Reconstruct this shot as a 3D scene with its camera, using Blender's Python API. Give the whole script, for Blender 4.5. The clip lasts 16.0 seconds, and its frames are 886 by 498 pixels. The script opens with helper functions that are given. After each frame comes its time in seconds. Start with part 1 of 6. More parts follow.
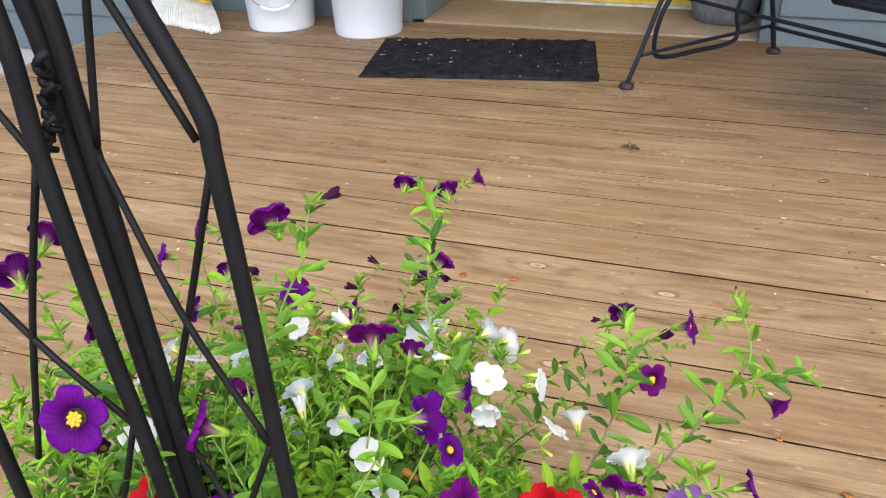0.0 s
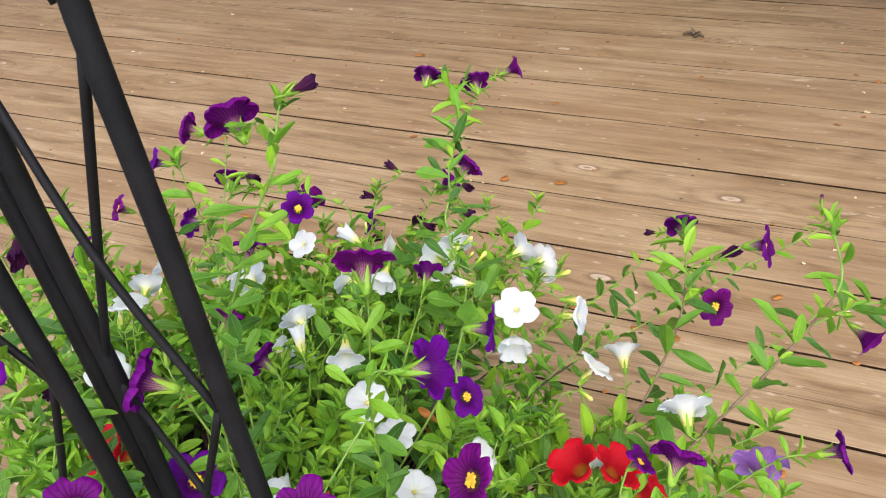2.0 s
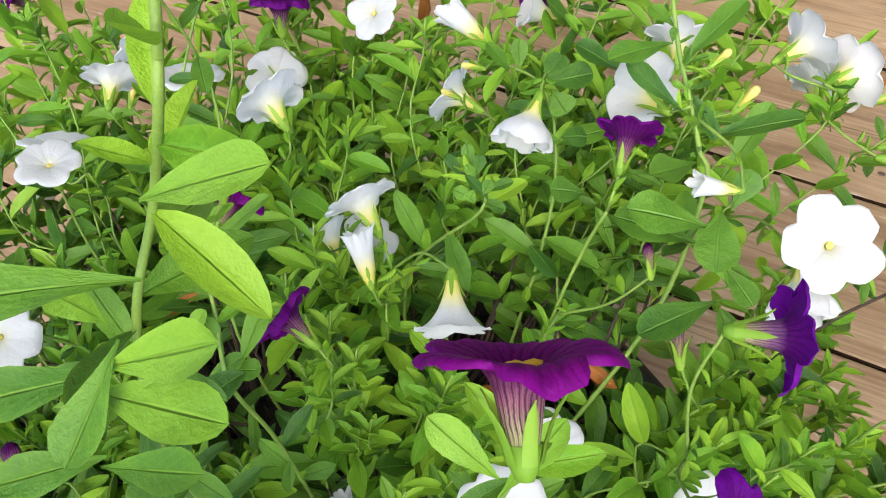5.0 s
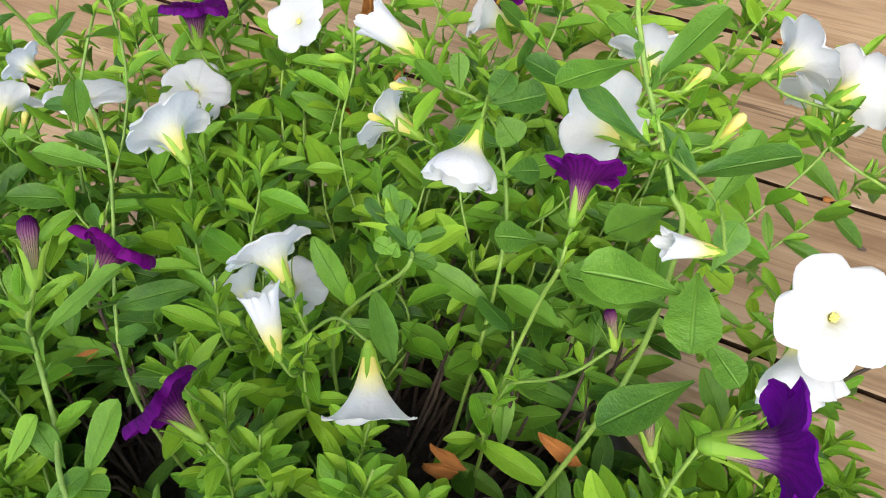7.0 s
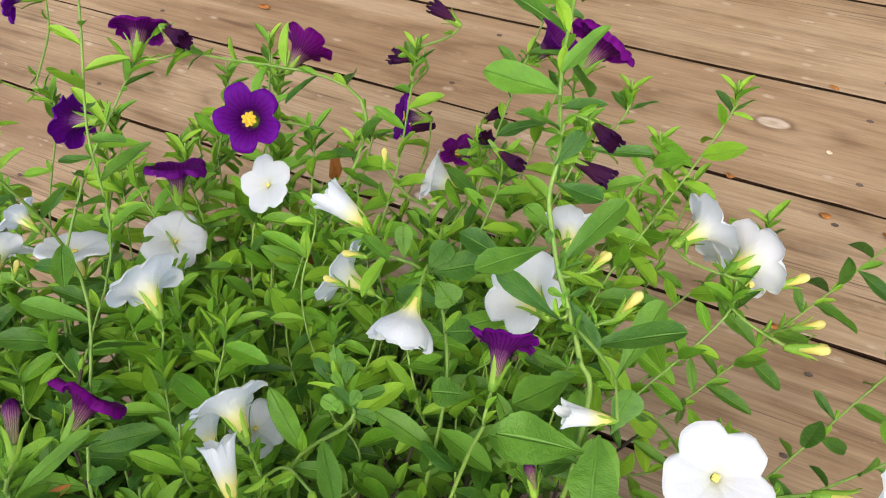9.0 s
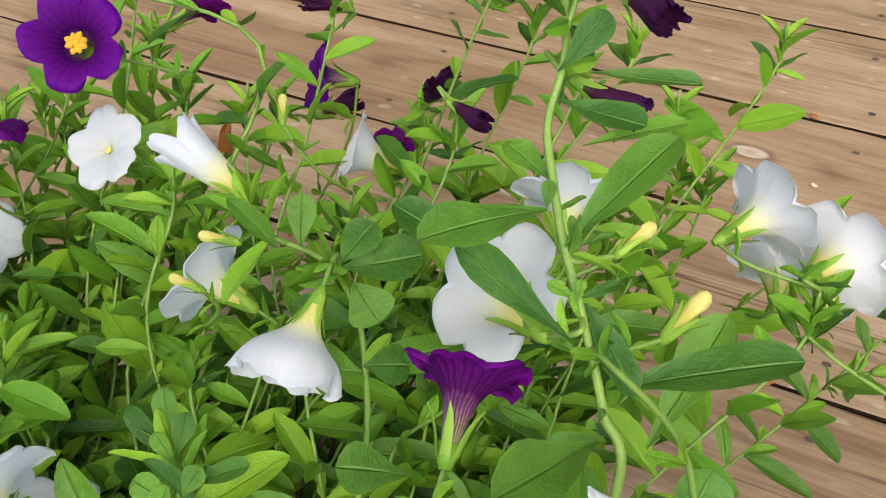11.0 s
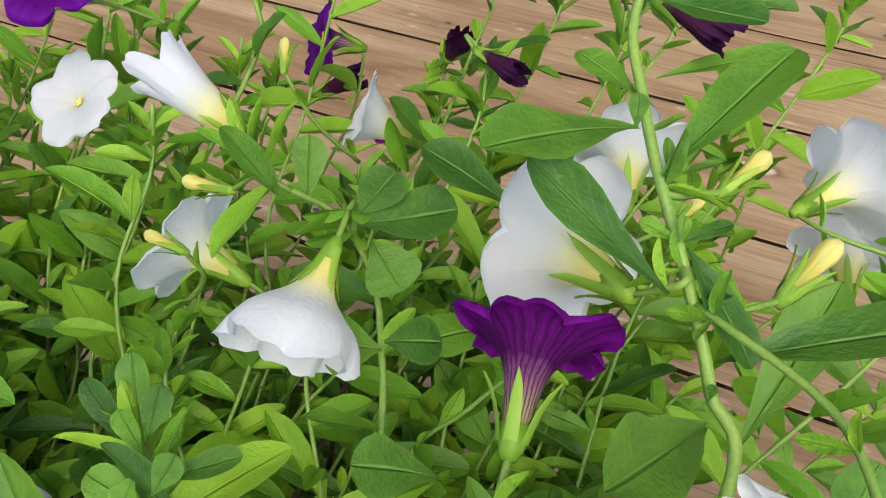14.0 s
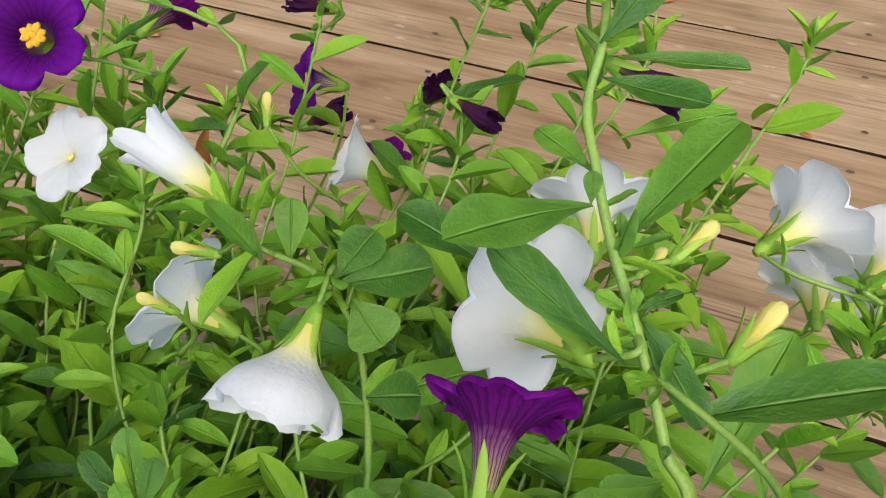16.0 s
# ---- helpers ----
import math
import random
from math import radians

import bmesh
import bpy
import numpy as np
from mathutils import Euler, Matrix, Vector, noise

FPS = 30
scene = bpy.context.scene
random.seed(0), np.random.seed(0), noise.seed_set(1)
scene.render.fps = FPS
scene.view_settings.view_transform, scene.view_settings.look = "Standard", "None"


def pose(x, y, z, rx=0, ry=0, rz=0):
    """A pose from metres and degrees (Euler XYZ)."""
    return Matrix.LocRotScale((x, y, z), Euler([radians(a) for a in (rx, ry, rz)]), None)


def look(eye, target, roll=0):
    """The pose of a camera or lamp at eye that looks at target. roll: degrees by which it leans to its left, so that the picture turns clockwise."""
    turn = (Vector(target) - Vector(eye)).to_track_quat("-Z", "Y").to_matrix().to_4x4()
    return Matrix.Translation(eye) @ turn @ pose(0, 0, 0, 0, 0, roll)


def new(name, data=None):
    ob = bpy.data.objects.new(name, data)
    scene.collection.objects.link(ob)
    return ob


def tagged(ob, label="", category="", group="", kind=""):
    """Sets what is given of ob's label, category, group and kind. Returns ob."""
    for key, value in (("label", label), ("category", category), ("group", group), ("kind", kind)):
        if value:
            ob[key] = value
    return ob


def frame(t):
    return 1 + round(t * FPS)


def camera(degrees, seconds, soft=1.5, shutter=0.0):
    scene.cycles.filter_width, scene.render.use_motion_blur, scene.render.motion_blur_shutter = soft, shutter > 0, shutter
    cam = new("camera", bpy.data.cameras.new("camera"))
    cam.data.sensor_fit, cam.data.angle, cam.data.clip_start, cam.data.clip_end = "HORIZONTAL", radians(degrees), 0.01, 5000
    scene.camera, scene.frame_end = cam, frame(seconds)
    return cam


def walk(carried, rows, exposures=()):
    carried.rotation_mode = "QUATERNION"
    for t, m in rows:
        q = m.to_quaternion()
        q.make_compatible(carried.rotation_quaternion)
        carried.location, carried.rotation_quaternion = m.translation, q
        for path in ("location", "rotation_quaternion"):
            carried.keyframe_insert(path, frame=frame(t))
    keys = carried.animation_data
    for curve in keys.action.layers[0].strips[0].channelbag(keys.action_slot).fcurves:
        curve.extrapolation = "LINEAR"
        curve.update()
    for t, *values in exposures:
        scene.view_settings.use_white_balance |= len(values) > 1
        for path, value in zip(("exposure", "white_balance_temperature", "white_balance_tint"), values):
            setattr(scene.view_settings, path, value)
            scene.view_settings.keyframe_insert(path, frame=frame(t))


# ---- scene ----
cam = camera(57.3, 16.0, soft=1.1)
PATH = [
    (0, (0.036, -0.019, 0.812), (-0.531, 1.627, -0.171), -1.6),
    (0.5, (0.049, 0.015, 0.817), (-0.562, 1.643, -0.17), -2.5),
    (1, (0.063, 0.038, 0.803), (-0.572, 1.637, -0.217), -3.2),
    (1.5, (0.053, 0.058, 0.755), (-0.606, 1.589, -0.35), -4.2),
    (2, (0.025, 0.088, 0.755), (-0.63, 1.562, -0.428), -4.6),
    (2.5, (-0.001, 0.164, 0.715), (-0.663, 1.52, -0.597), -1.5),
    (3, (-0.037, 0.244, 0.675), (-0.769, 1.34, -0.83), -5.8),
    (3.5, (-0.061, 0.293, 0.651), (-0.797, 1.257, -0.94), -9.4),
    (3.7, (-0.077, 0.309, 0.644), (-0.801, 1.227, -0.979), -10.6),
    (5.8, (-0.14, 0.384, 0.603), (-0.777, 1.121, -1.144), -16.7),
    (6, (-0.135, 0.394, 0.599), (-0.781, 1.131, -1.144), -17.1),
    (6.5, (-0.134, 0.401, 0.586), (-0.79, 1.157, -1.146), -16.7),
    (7, (-0.139, 0.407, 0.575), (-0.78, 1.149, -1.168), -16.5),
    (7.5, (-0.141, 0.403, 0.567), (-0.766, 1.123, -1.191), -16.7),
    (8, (-0.135, 0.404, 0.569), (-0.754, 1.106, -1.198), -17.0),
    (8.5, (-0.133, 0.411, 0.589), (-0.77, 1.192, -1.138), -14.6),
    (9, (-0.119, 0.418, 0.613), (-0.814, 1.361, -1.008), -12.4),
    (9.5, (-0.123, 0.427, 0.589), (-0.795, 1.381, -1.035), -11.3),
    (10, (-0.135, 0.442, 0.561), (-0.766, 1.411, -1.07), -9.6),
    (10.2, (-0.141, 0.447, 0.547), (-0.756, 1.448, -1.071), -8.4),
    (12.3, (-0.168, 0.471, 0.477), (-0.739, 1.679, -1.012), -1.2),
    (12.5, (-0.175, 0.468, 0.475), (-0.737, 1.68, -1.014), -0.6),
    (13, (-0.182, 0.467, 0.474), (-0.748, 1.679, -1.014), -0.5),
    (13.5, (-0.18, 0.467, 0.478), (-0.752, 1.675, -1.01), -0.9),
    (14, (-0.168, 0.466, 0.469), (-0.743, 1.662, -1.027), -1.7),
    (14.5, (-0.16, 0.467, 0.468), (-0.729, 1.657, -1.036), -1.9),
    (15, (-0.155, 0.468, 0.466), (-0.72, 1.657, -1.039), -2.5),
    (15.5, (-0.162, 0.468, 0.478), (-0.721, 1.657, -1.03), -2.6),
    (16, (-0.165, 0.471, 0.483), (-0.733, 1.664, -1.018), -3.2),
]
walk(cam, [(t, look(eye, target, roll)) for t, eye, target, roll in PATH], [(0, 1.24), (3.7, 1.24), (6, 1.37), (8.0, 1.33), (9.0, 1.12), (10.2, 1.06), (12.3, 1.01), (16, 1.01)])

# ---- light: a bright overcast sky ----
world = bpy.data.worlds.new("overcast_sky")
scene.world = world
world.use_nodes = True
wn = world.node_tree.nodes
sky = wn.new("ShaderNodeTexSky")
sky.sky_type = "NISHITA"
sky.sun_disc = False
sky.sun_elevation = radians(57)
sky.sun_rotation = radians(150)
sky.air_density, sky.dust_density, sky.ozone_density = 0.85, 2.6, 1.0
wn["Background"].inputs["Strength"].default_value = 0.225
world.node_tree.links.new(sky.outputs["Color"], wn["Background"].inputs["Color"])
sun_data = bpy.data.lights.new("sun", "SUN")
sun_data.energy, sun_data.angle, sun_data.color = 0.75, radians(50), (1.0, 0.935, 0.83)
sun = new("sun", sun_data)
sun.matrix_world = look((1.6, -2.6, 5.2), (0, 0.4, 0))
scene.view_settings.exposure = 0.98


# ---- materials ----
def shader(name, rough=0.6, metal=0.0, spec=0.5):
    m = bpy.data.materials.new(name)
    m.use_nodes = True
    b = m.node_tree.nodes["Principled BSDF"]
    b.inputs["Roughness"].default_value = rough
    b.inputs["Metallic"].default_value = metal
    b.inputs["Specular IOR Level"].default_value = spec
    return m, m.node_tree.nodes, m.node_tree.links, b


def node(nodes, kind, **values):
    n = nodes.new(kind)
    for key, value in values.items():
        n.inputs[key.replace("_", " ")].default_value = value
    return n


def ramp(nodes, stops):
    r = nodes.new("ShaderNodeValToRGB")
    e = r.color_ramp.elements
    while len(e) < len(stops):
        e.new(0.5)
    for el, (pos, col) in zip(e, stops):
        el.position, el.color = pos, (*col, 1)
    return r


def mixed(nodes, links, mode, factor, a, b):
    m = nodes.new("ShaderNodeMix")
    m.data_type, m.blend_type = "RGBA", mode
    for socket, value in ((m.inputs[0], factor), (m.inputs[6], a), (m.inputs[7], b)):
        if isinstance(value, (float, int)):
            socket.default_value = value
        elif isinstance(value, tuple):
            socket.default_value = (*value, 1)
        else:
            links.new(value, socket)
    return m.outputs[2]


def maths(nodes, links, op, a, b=0.0):
    m = nodes.new("ShaderNodeMath")
    m.operation = op
    for socket, value in zip(m.inputs, (a, b)):
        if isinstance(value, (float, int)):
            socket.default_value = value
        else:
            links.new(value, socket)
    return m.outputs[0]


def bump(nodes, links, b, height, strength, distance):
    n = node(nodes, "ShaderNodeBump", Strength=strength, Distance=distance)
    links.new(height, n.inputs["Height"])
    links.new(n.outputs[0], b.inputs["Normal"])


def speckled(name, dark, light, scale, rough=0.6, metal=0.0, relief=0.2, depth=0.001, fine=None, spec=0.5):
    """Two colours in cloudy patches with a finer grain over them."""
    m, n, l, b = shader(name, rough, metal, spec)
    at = n.new("ShaderNodeTexCoord")
    big = node(n, "ShaderNodeTexNoise", Scale=scale, Detail=5.0, Roughness=0.6)
    small = node(n, "ShaderNodeTexNoise", Scale=fine or scale * 9, Detail=4.0)
    for tex in (big, small):
        l.new(at.outputs["Object"], tex.inputs["Vector"])
    both = maths(n, l, "ADD", maths(n, l, "MULTIPLY", big.outputs[0], 0.65), maths(n, l, "MULTIPLY", small.outputs[0], 0.35))
    r = ramp(n, [(0.34, dark), (0.66, light)])
    l.new(both, r.inputs[0])
    l.new(r.outputs[0], b.inputs["Base Color"])
    bump(n, l, b, small.outputs[0], relief, depth)
    return m


def plank_material():
    """Brown-stained softwood: long grain, cathedral figure, knots and pale worn streaks."""
    m, n, l, b = shader("deck_wood", 0.62, 0.0, 0.35)
    at = n.new("ShaderNodeTexCoord")
    info = n.new("ShaderNodeObjectInfo")
    shift = n.new("ShaderNodeCombineXYZ")
    l.new(maths(n, l, "MULTIPLY", info.outputs["Random"], 37.0), shift.inputs[0])
    l.new(maths(n, l, "MULTIPLY", info.outputs["Random"], 11.3), shift.inputs[1])
    add = n.new("ShaderNodeVectorMath")
    add.operation = "ADD"
    l.new(at.outputs["Object"], add.inputs[0])
    l.new(shift.outputs[0], add.inputs[1])

    def stretched(x, y, z):
        s = n.new("ShaderNodeMapping")
        s.inputs["Scale"].default_value = (x, y, z)
        l.new(add.outputs[0], s.inputs["Vector"])
        return s.outputs[0]

    knots = n.new("ShaderNodeTexVoronoi")
    knots.inputs["Scale"].default_value = 1.0
    knots.inputs["Randomness"].default_value = 1.0
    l.new(stretched(3.9, 9.0, 4.0), knots.inputs["Vector"])
    near = knots.outputs["Distance"]
    # growth rings flow round the knots
    warp = node(n, "ShaderNodeTexNoise", Scale=1.0, Detail=3.0)
    l.new(stretched(0.42, 8.0, 5.0), warp.inputs["Vector"])
    pull = maths(n, l, "POWER", maths(n, l, "SUBTRACT", 1.0, near), 3.0)
    rings = maths(n, l, "ADD", maths(n, l, "MULTIPLY", warp.outputs[0], 7.0), maths(n, l, "MULTIPLY", pull, 2.0))
    figure = maths(n, l, "ABSOLUTE", maths(n, l, "SINE", maths(n, l, "MULTIPLY", rings, 4.2)))
    grain = node(n, "ShaderNodeTexNoise", Scale=1.0, Detail=7.0, Roughness=0.62)
    l.new(stretched(5.0, 230.0, 110.0), grain.inputs["Vector"])
    streak = node(n, "ShaderNodeTexNoise", Scale=1.0, Detail=4.0)
    l.new(stretched(0.9, 30.0, 9.0), streak.inputs["Vector"])
    warp2 = node(n, "ShaderNodeTexNoise", Scale=55.0, Detail=3.0)
    l.new(add.outputs[0], warp2.inputs["Vector"])
    cloud = node(n, "ShaderNodeTexNoise", Scale=2.3, Detail=3.0)
    l.new(add.outputs[0], cloud.inputs["Vector"])
    mottle = node(n, "ShaderNodeTexNoise", Scale=1.0, Detail=6.0, Roughness=0.65)
    l.new(stretched(7.0, 21.0, 10.0), mottle.inputs["Vector"])
    tone = maths(n, l, "ADD", maths(n, l, "MULTIPLY", figure, 0.075), maths(n, l, "MULTIPLY", grain.outputs[0], 0.20))
    tone = maths(n, l, "ADD", tone, maths(n, l, "ADD", maths(n, l, "MULTIPLY", streak.outputs[0], 0.16), maths(n, l, "MULTIPLY", mottle.outputs[0], 0.36)))
    tone = maths(n, l, "ADD", tone, 0.047)
    r = ramp(n, [(0.30, (0.110, 0.062, 0.030)), (0.385, (0.180, 0.113, 0.057)), (0.44, (0.255, 0.170, 0.090)), (0.52, (0.325, 0.228, 0.127)), (0.66, (0.435, 0.330, 0.203))])
    l.new(tone, r.inputs[0])
    split = node(n, "ShaderNodeTexNoise", Scale=1.0, Detail=2.0)
    l.new(stretched(0.8, 75.0, 30.0), split.inputs["Vector"])
    cracks = ramp(n, [(0.489, (0, 0, 0)), (0.497, (1, 1, 1)), (0.503, (1, 1, 1)), (0.511, (0, 0, 0))])
    l.new(split.outputs[0], cracks.inputs[0])
    where = ramp(n, [(0.52, (0, 0, 0)), (0.56, (1, 1, 1))])
    l.new(warp.outputs[0], where.inputs[0])
    crack = maths(n, l, "MULTIPLY", cracks.outputs[0], where.outputs[0])
    worn = ramp(n, [(0.52, (0, 0, 0)), (0.70, (1, 1, 1))])
    l.new(cloud.outputs[0], worn.inputs[0])
    col = mixed(n, l, "MIX", maths(n, l, "MULTIPLY", worn.outputs[0], 0.35), r.outputs[0], (0.40, 0.29, 0.185))
    patch = node(n, "ShaderNodeTexNoise", Scale=1.0, Detail=6.0, Roughness=0.65)
    l.new(stretched(2.4, 11.0, 5.0), patch.inputs["Vector"])
    rust = ramp(n, [(0.47, (0, 0, 0)), (0.66, (1, 1, 1))])
    l.new(patch.outputs[0], rust.inputs[0])
    bleach = ramp(n, [(0.30, (1, 1, 1)), (0.46, (0, 0, 0))])
    l.new(patch.outputs[0], bleach.inputs[0])
    col = mixed(n, l, "MIX", maths(n, l, "MULTIPLY", rust.outputs[0], 0.60), col, (0.195, 0.115, 0.058))
    col = mixed(n, l, "MIX", maths(n, l, "MULTIPLY", bleach.outputs[0], 0.45), col, (0.46, 0.345, 0.22))
    col = mixed(n, l, "MIX", maths(n, l, "MULTIPLY", crack, 0.85), col, (0.075, 0.042, 0.020))
    red = mixed(n, l, "MIX", maths(n, l, "MULTIPLY", info.outputs["Random"], 0.30), col, (0.215, 0.120, 0.056))
    # where the old red-brown stain is less worn, mostly along the house
    place = n.new("ShaderNodeNewGeometry")
    along = n.new("ShaderNodeSeparateXYZ")
    l.new(place.outputs["Position"], along.inputs[0])
    blot = node(n, "ShaderNodeTexNoise", Scale=2.6, Detail=5.0, Roughness=0.62)
    l.new(place.outputs["Position"], blot.inputs["Vector"])
    kept = ramp(n, [(0.50, (0, 0, 0)), (0.72, (1, 1, 1))])
    l.new(maths(n, l, "ADD", blot.outputs[0], maths(n, l, "MULTIPLY", maths(n, l, "SUBTRACT", along.outputs[1], 2.1), 0.11)), kept.inputs[0])
    red = mixed(n, l, "MIX", maths(n, l, "MULTIPLY", kept.outputs[0], 0.45), red, (0.245, 0.128, 0.062))
    eye = ramp(n, [(0.0, (0.16, 0.09, 0.045)), (0.025, (0.24, 0.15, 0.08)), (0.04, (0.46, 0.37, 0.27)), (0.06, (0.50, 0.41, 0.31)), (0.075, (0.13, 0.075, 0.04)), (0.10, (0.20, 0.12, 0.065)), (0.13, (0.30, 0.215, 0.12))])
    l.new(near, eye.inputs[0])
    chip = maths(n, l, "ADD", near, maths(n, l, "MULTIPLY", maths(n, l, "SUBTRACT", warp2.outputs[0], 0.5), 0.16))
    here = ramp(n, [(0.06, (1, 1, 1)), (0.12, (0, 0, 0))])
    l.new(chip, here.inputs[0])
    col = mixed(n, l, "MIX", maths(n, l, "MULTIPLY", here.outputs[0], 0.85), red, eye.outputs[0])
    chips = n.new("ShaderNodeTexVoronoi")
    l.new(stretched(4.4, 12.0, 5.0), chips.inputs["Vector"])
    flake = maths(n, l, "ADD", chips.outputs["Distance"], maths(n, l, "MULTIPLY", maths(n, l, "SUBTRACT", warp2.outputs[0], 0.5), 0.55))
    pale = ramp(n, [(0.0, (1, 1, 1)), (0.16, (0, 0, 0))])
    l.new(flake, pale.inputs[0])
    col = mixed(n, l, "MIX", maths(n, l, "MULTIPLY", pale.outputs[0], 0.45), col, (0.55, 0.455, 0.345))
    wisp = node(n, "ShaderNodeTexNoise", Scale=1.0, Detail=8.0, Roughness=0.72)
    l.new(stretched(9.0, 34.0, 12.0), wisp.inputs["Vector"])
    scuff = ramp(n, [(0.635, (0, 0, 0)), (0.70, (1, 1, 1))])
    l.new(wisp.outputs[0], scuff.inputs[0])
    col = mixed(n, l, "MIX", maths(n, l, "MULTIPLY", scuff.outputs[0], 0.6), col, (0.58, 0.50, 0.41))
    fibre = node(n, "ShaderNodeTexNoise", Scale=1.0, Detail=4.0, Roughness=0.7)
    l.new(stretched(14.0, 420.0, 200.0), fibre.inputs["Vector"])
    fine = ramp(n, [(0.30, (0.50, 0.47, 0.44)), (0.50, (1.0, 1.0, 1.0)), (0.72, (1.28, 1.28, 1.28))])
    l.new(fibre.outputs[0], fine.inputs[0])
    chalk = ramp(n, [(0.53, (0, 0, 0)), (0.68, (1, 1, 1))])
    l.new(streak.outputs[0], chalk.inputs[0])
    col = mixed(n, l, "MIX", maths(n, l, "MULTIPLY", chalk.outputs[0], 0.16), col, (0.49, 0.375, 0.25))
    col = mixed(n, l, "MULTIPLY", 0.45, col, fine.outputs[0])
    pore = node(n, "ShaderNodeTexNoise", Scale=1.0, Detail=3.0, Roughness=0.5)
    l.new(stretched(4.5, 300.0, 80.0), pore.inputs["Vector"])
    pores = ramp(n, [(0.585, (0, 0, 0)), (0.63, (1, 1, 1))])
    l.new(pore.outputs[0], pores.inputs[0])
    col = mixed(n, l, "MIX", maths(n, l, "MULTIPLY", pores.outputs[0], 0.26), col, (0.12, 0.062, 0.03))
    l.new(col, b.inputs["Base Color"])
    bump(n, l, b, maths(n, l, "ADD", grain.outputs[0], maths(n, l, "MULTIPLY", figure, 0.4)), 0.45, 0.0012)
    return m


def leaf_material(name, deep, fresh, thinness=0.24):
    """Leaf: a tint of its own, pale sunk midrib, side veins, puckered skin with a soft sheen, and some light coming through."""
    m, n, l, b = shader(name, 0.46, 0.0, 0.30)
    info, geo = n.new("ShaderNodeObjectInfo"), n.new("ShaderNodeNewGeometry")
    own = maths(n, l, "FRACT", maths(n, l, "ADD", info.outputs["Random"], geo.outputs["Random Per Island"]))
    at = n.new("ShaderNodeTexCoord")
    sep = n.new("ShaderNodeSeparateXYZ")
    l.new(at.outputs["UV"], sep.inputs[0])
    side = maths(n, l, "ABSOLUTE", maths(n, l, "SUBTRACT", sep.outputs[0], 0.5))
    slant = maths(n, l, "SUBTRACT", sep.outputs[1], maths(n, l, "MULTIPLY", side, 0.60))
    vein = maths(n, l, "SINE", maths(n, l, "MULTIPLY", slant, 44.0))
    veins = ramp(n, [(0.80, (0, 0, 0)), (1.0, (1, 1, 1))])
    l.new(vein, veins.inputs[0])
    rib = ramp(n, [(0.0, (1, 1, 1)), (0.018, (0.75, 0.75, 0.75)), (0.045, (0, 0, 0))])
    l.new(side, rib.inputs[0])
    blotch = node(n, "ShaderNodeTexNoise", Scale=3.2, Detail=4.0, Roughness=0.6)
    shift = n.new("ShaderNodeVectorMath")
    shift.operation = "ADD"
    even = n.new("ShaderNodeMapping")
    even.inputs["Scale"].default_value = (0.36, 1.0, 1.0)
    l.new(at.outputs["UV"], even.inputs["Vector"])
    l.new(even.outputs[0], shift.inputs[0])
    l.new(maths(n, l, "MULTIPLY", own, 19.0), shift.inputs[1])
    l.new(shift.outputs[0], blotch.inputs["Vector"])
    skin = node(n, "ShaderNodeTexNoise", Scale=38.0, Detail=3.0)
    l.new(shift.outputs[0], skin.inputs["Vector"])
    tint = maths(n, l, "ADD", maths(n, l, "POWER", own, 1.35), maths(n, l, "MULTIPLY", maths(n, l, "SUBTRACT", blotch.outputs[0], 0.5), 0.9))
    r = ramp(n, [(0.0, deep), (1.0, fresh)])
    l.new(tint, r.inputs[0])
    edge = ramp(n, [(0.36, (0, 0, 0)), (0.5, (1, 1, 1))])
    l.new(side, edge.inputs[0])
    pale = tuple(min(1.0, 1.2 * c + 0.03) for c in fresh)
    col = mixed(n, l, "MIX", maths(n, l, "MULTIPLY", edge.outputs[0], 0.16), r.outputs[0], pale)
    col = mixed(n, l, "MIX", maths(n, l, "MULTIPLY", veins.outputs[0], 0.12), col, pale)
    col = mixed(n, l, "MIX", maths(n, l, "MULTIPLY", rib.outputs[0], 0.55), col, pale)
    speck = node(n, "ShaderNodeTexNoise", Scale=24.0, Detail=2.0)
    l.new(shift.outputs[0], speck.inputs["Vector"])
    spots = ramp(n, [(0.73, (0, 0, 0)), (0.77, (1, 1, 1))])
    l.new(speck.outputs[0], spots.inputs[0])
    col = mixed(n, l, "MIX", maths(n, l, "MULTIPLY", spots.outputs[0], 0.35), col, (0.42, 0.40, 0.10))
    l.new(col, b.inputs["Base Color"])
    relief = maths(n, l, "SUBTRACT", maths(n, l, "ADD", maths(n, l, "MULTIPLY", skin.outputs[0], 0.22), maths(n, l, "MULTIPLY", blotch.outputs[0], 1.6)), maths(n, l, "MULTIPLY", rib.outputs[0], 0.9))
    bump(n, l, b, relief, 0.75, 0.0011)
    l.new(maths(n, l, "ADD", maths(n, l, "MULTIPLY", blotch.outputs[0], 0.25), 0.34), b.inputs["Roughness"])
    thin = n.new("ShaderNodeBsdfTranslucent")
    l.new(mixed(n, l, "MIX", 0.40, col, (0.24, 0.42, 0.04)), thin.inputs["Color"])
    mix = n.new("ShaderNodeMixShader")
    mix.inputs[0].default_value = thinness
    l.new(b.outputs[0], mix.inputs[1])
    l.new(thin.outputs[0], mix.inputs[2])
    l.new(mix.outputs[0], n["Material Output"].inputs["Surface"])
    return m


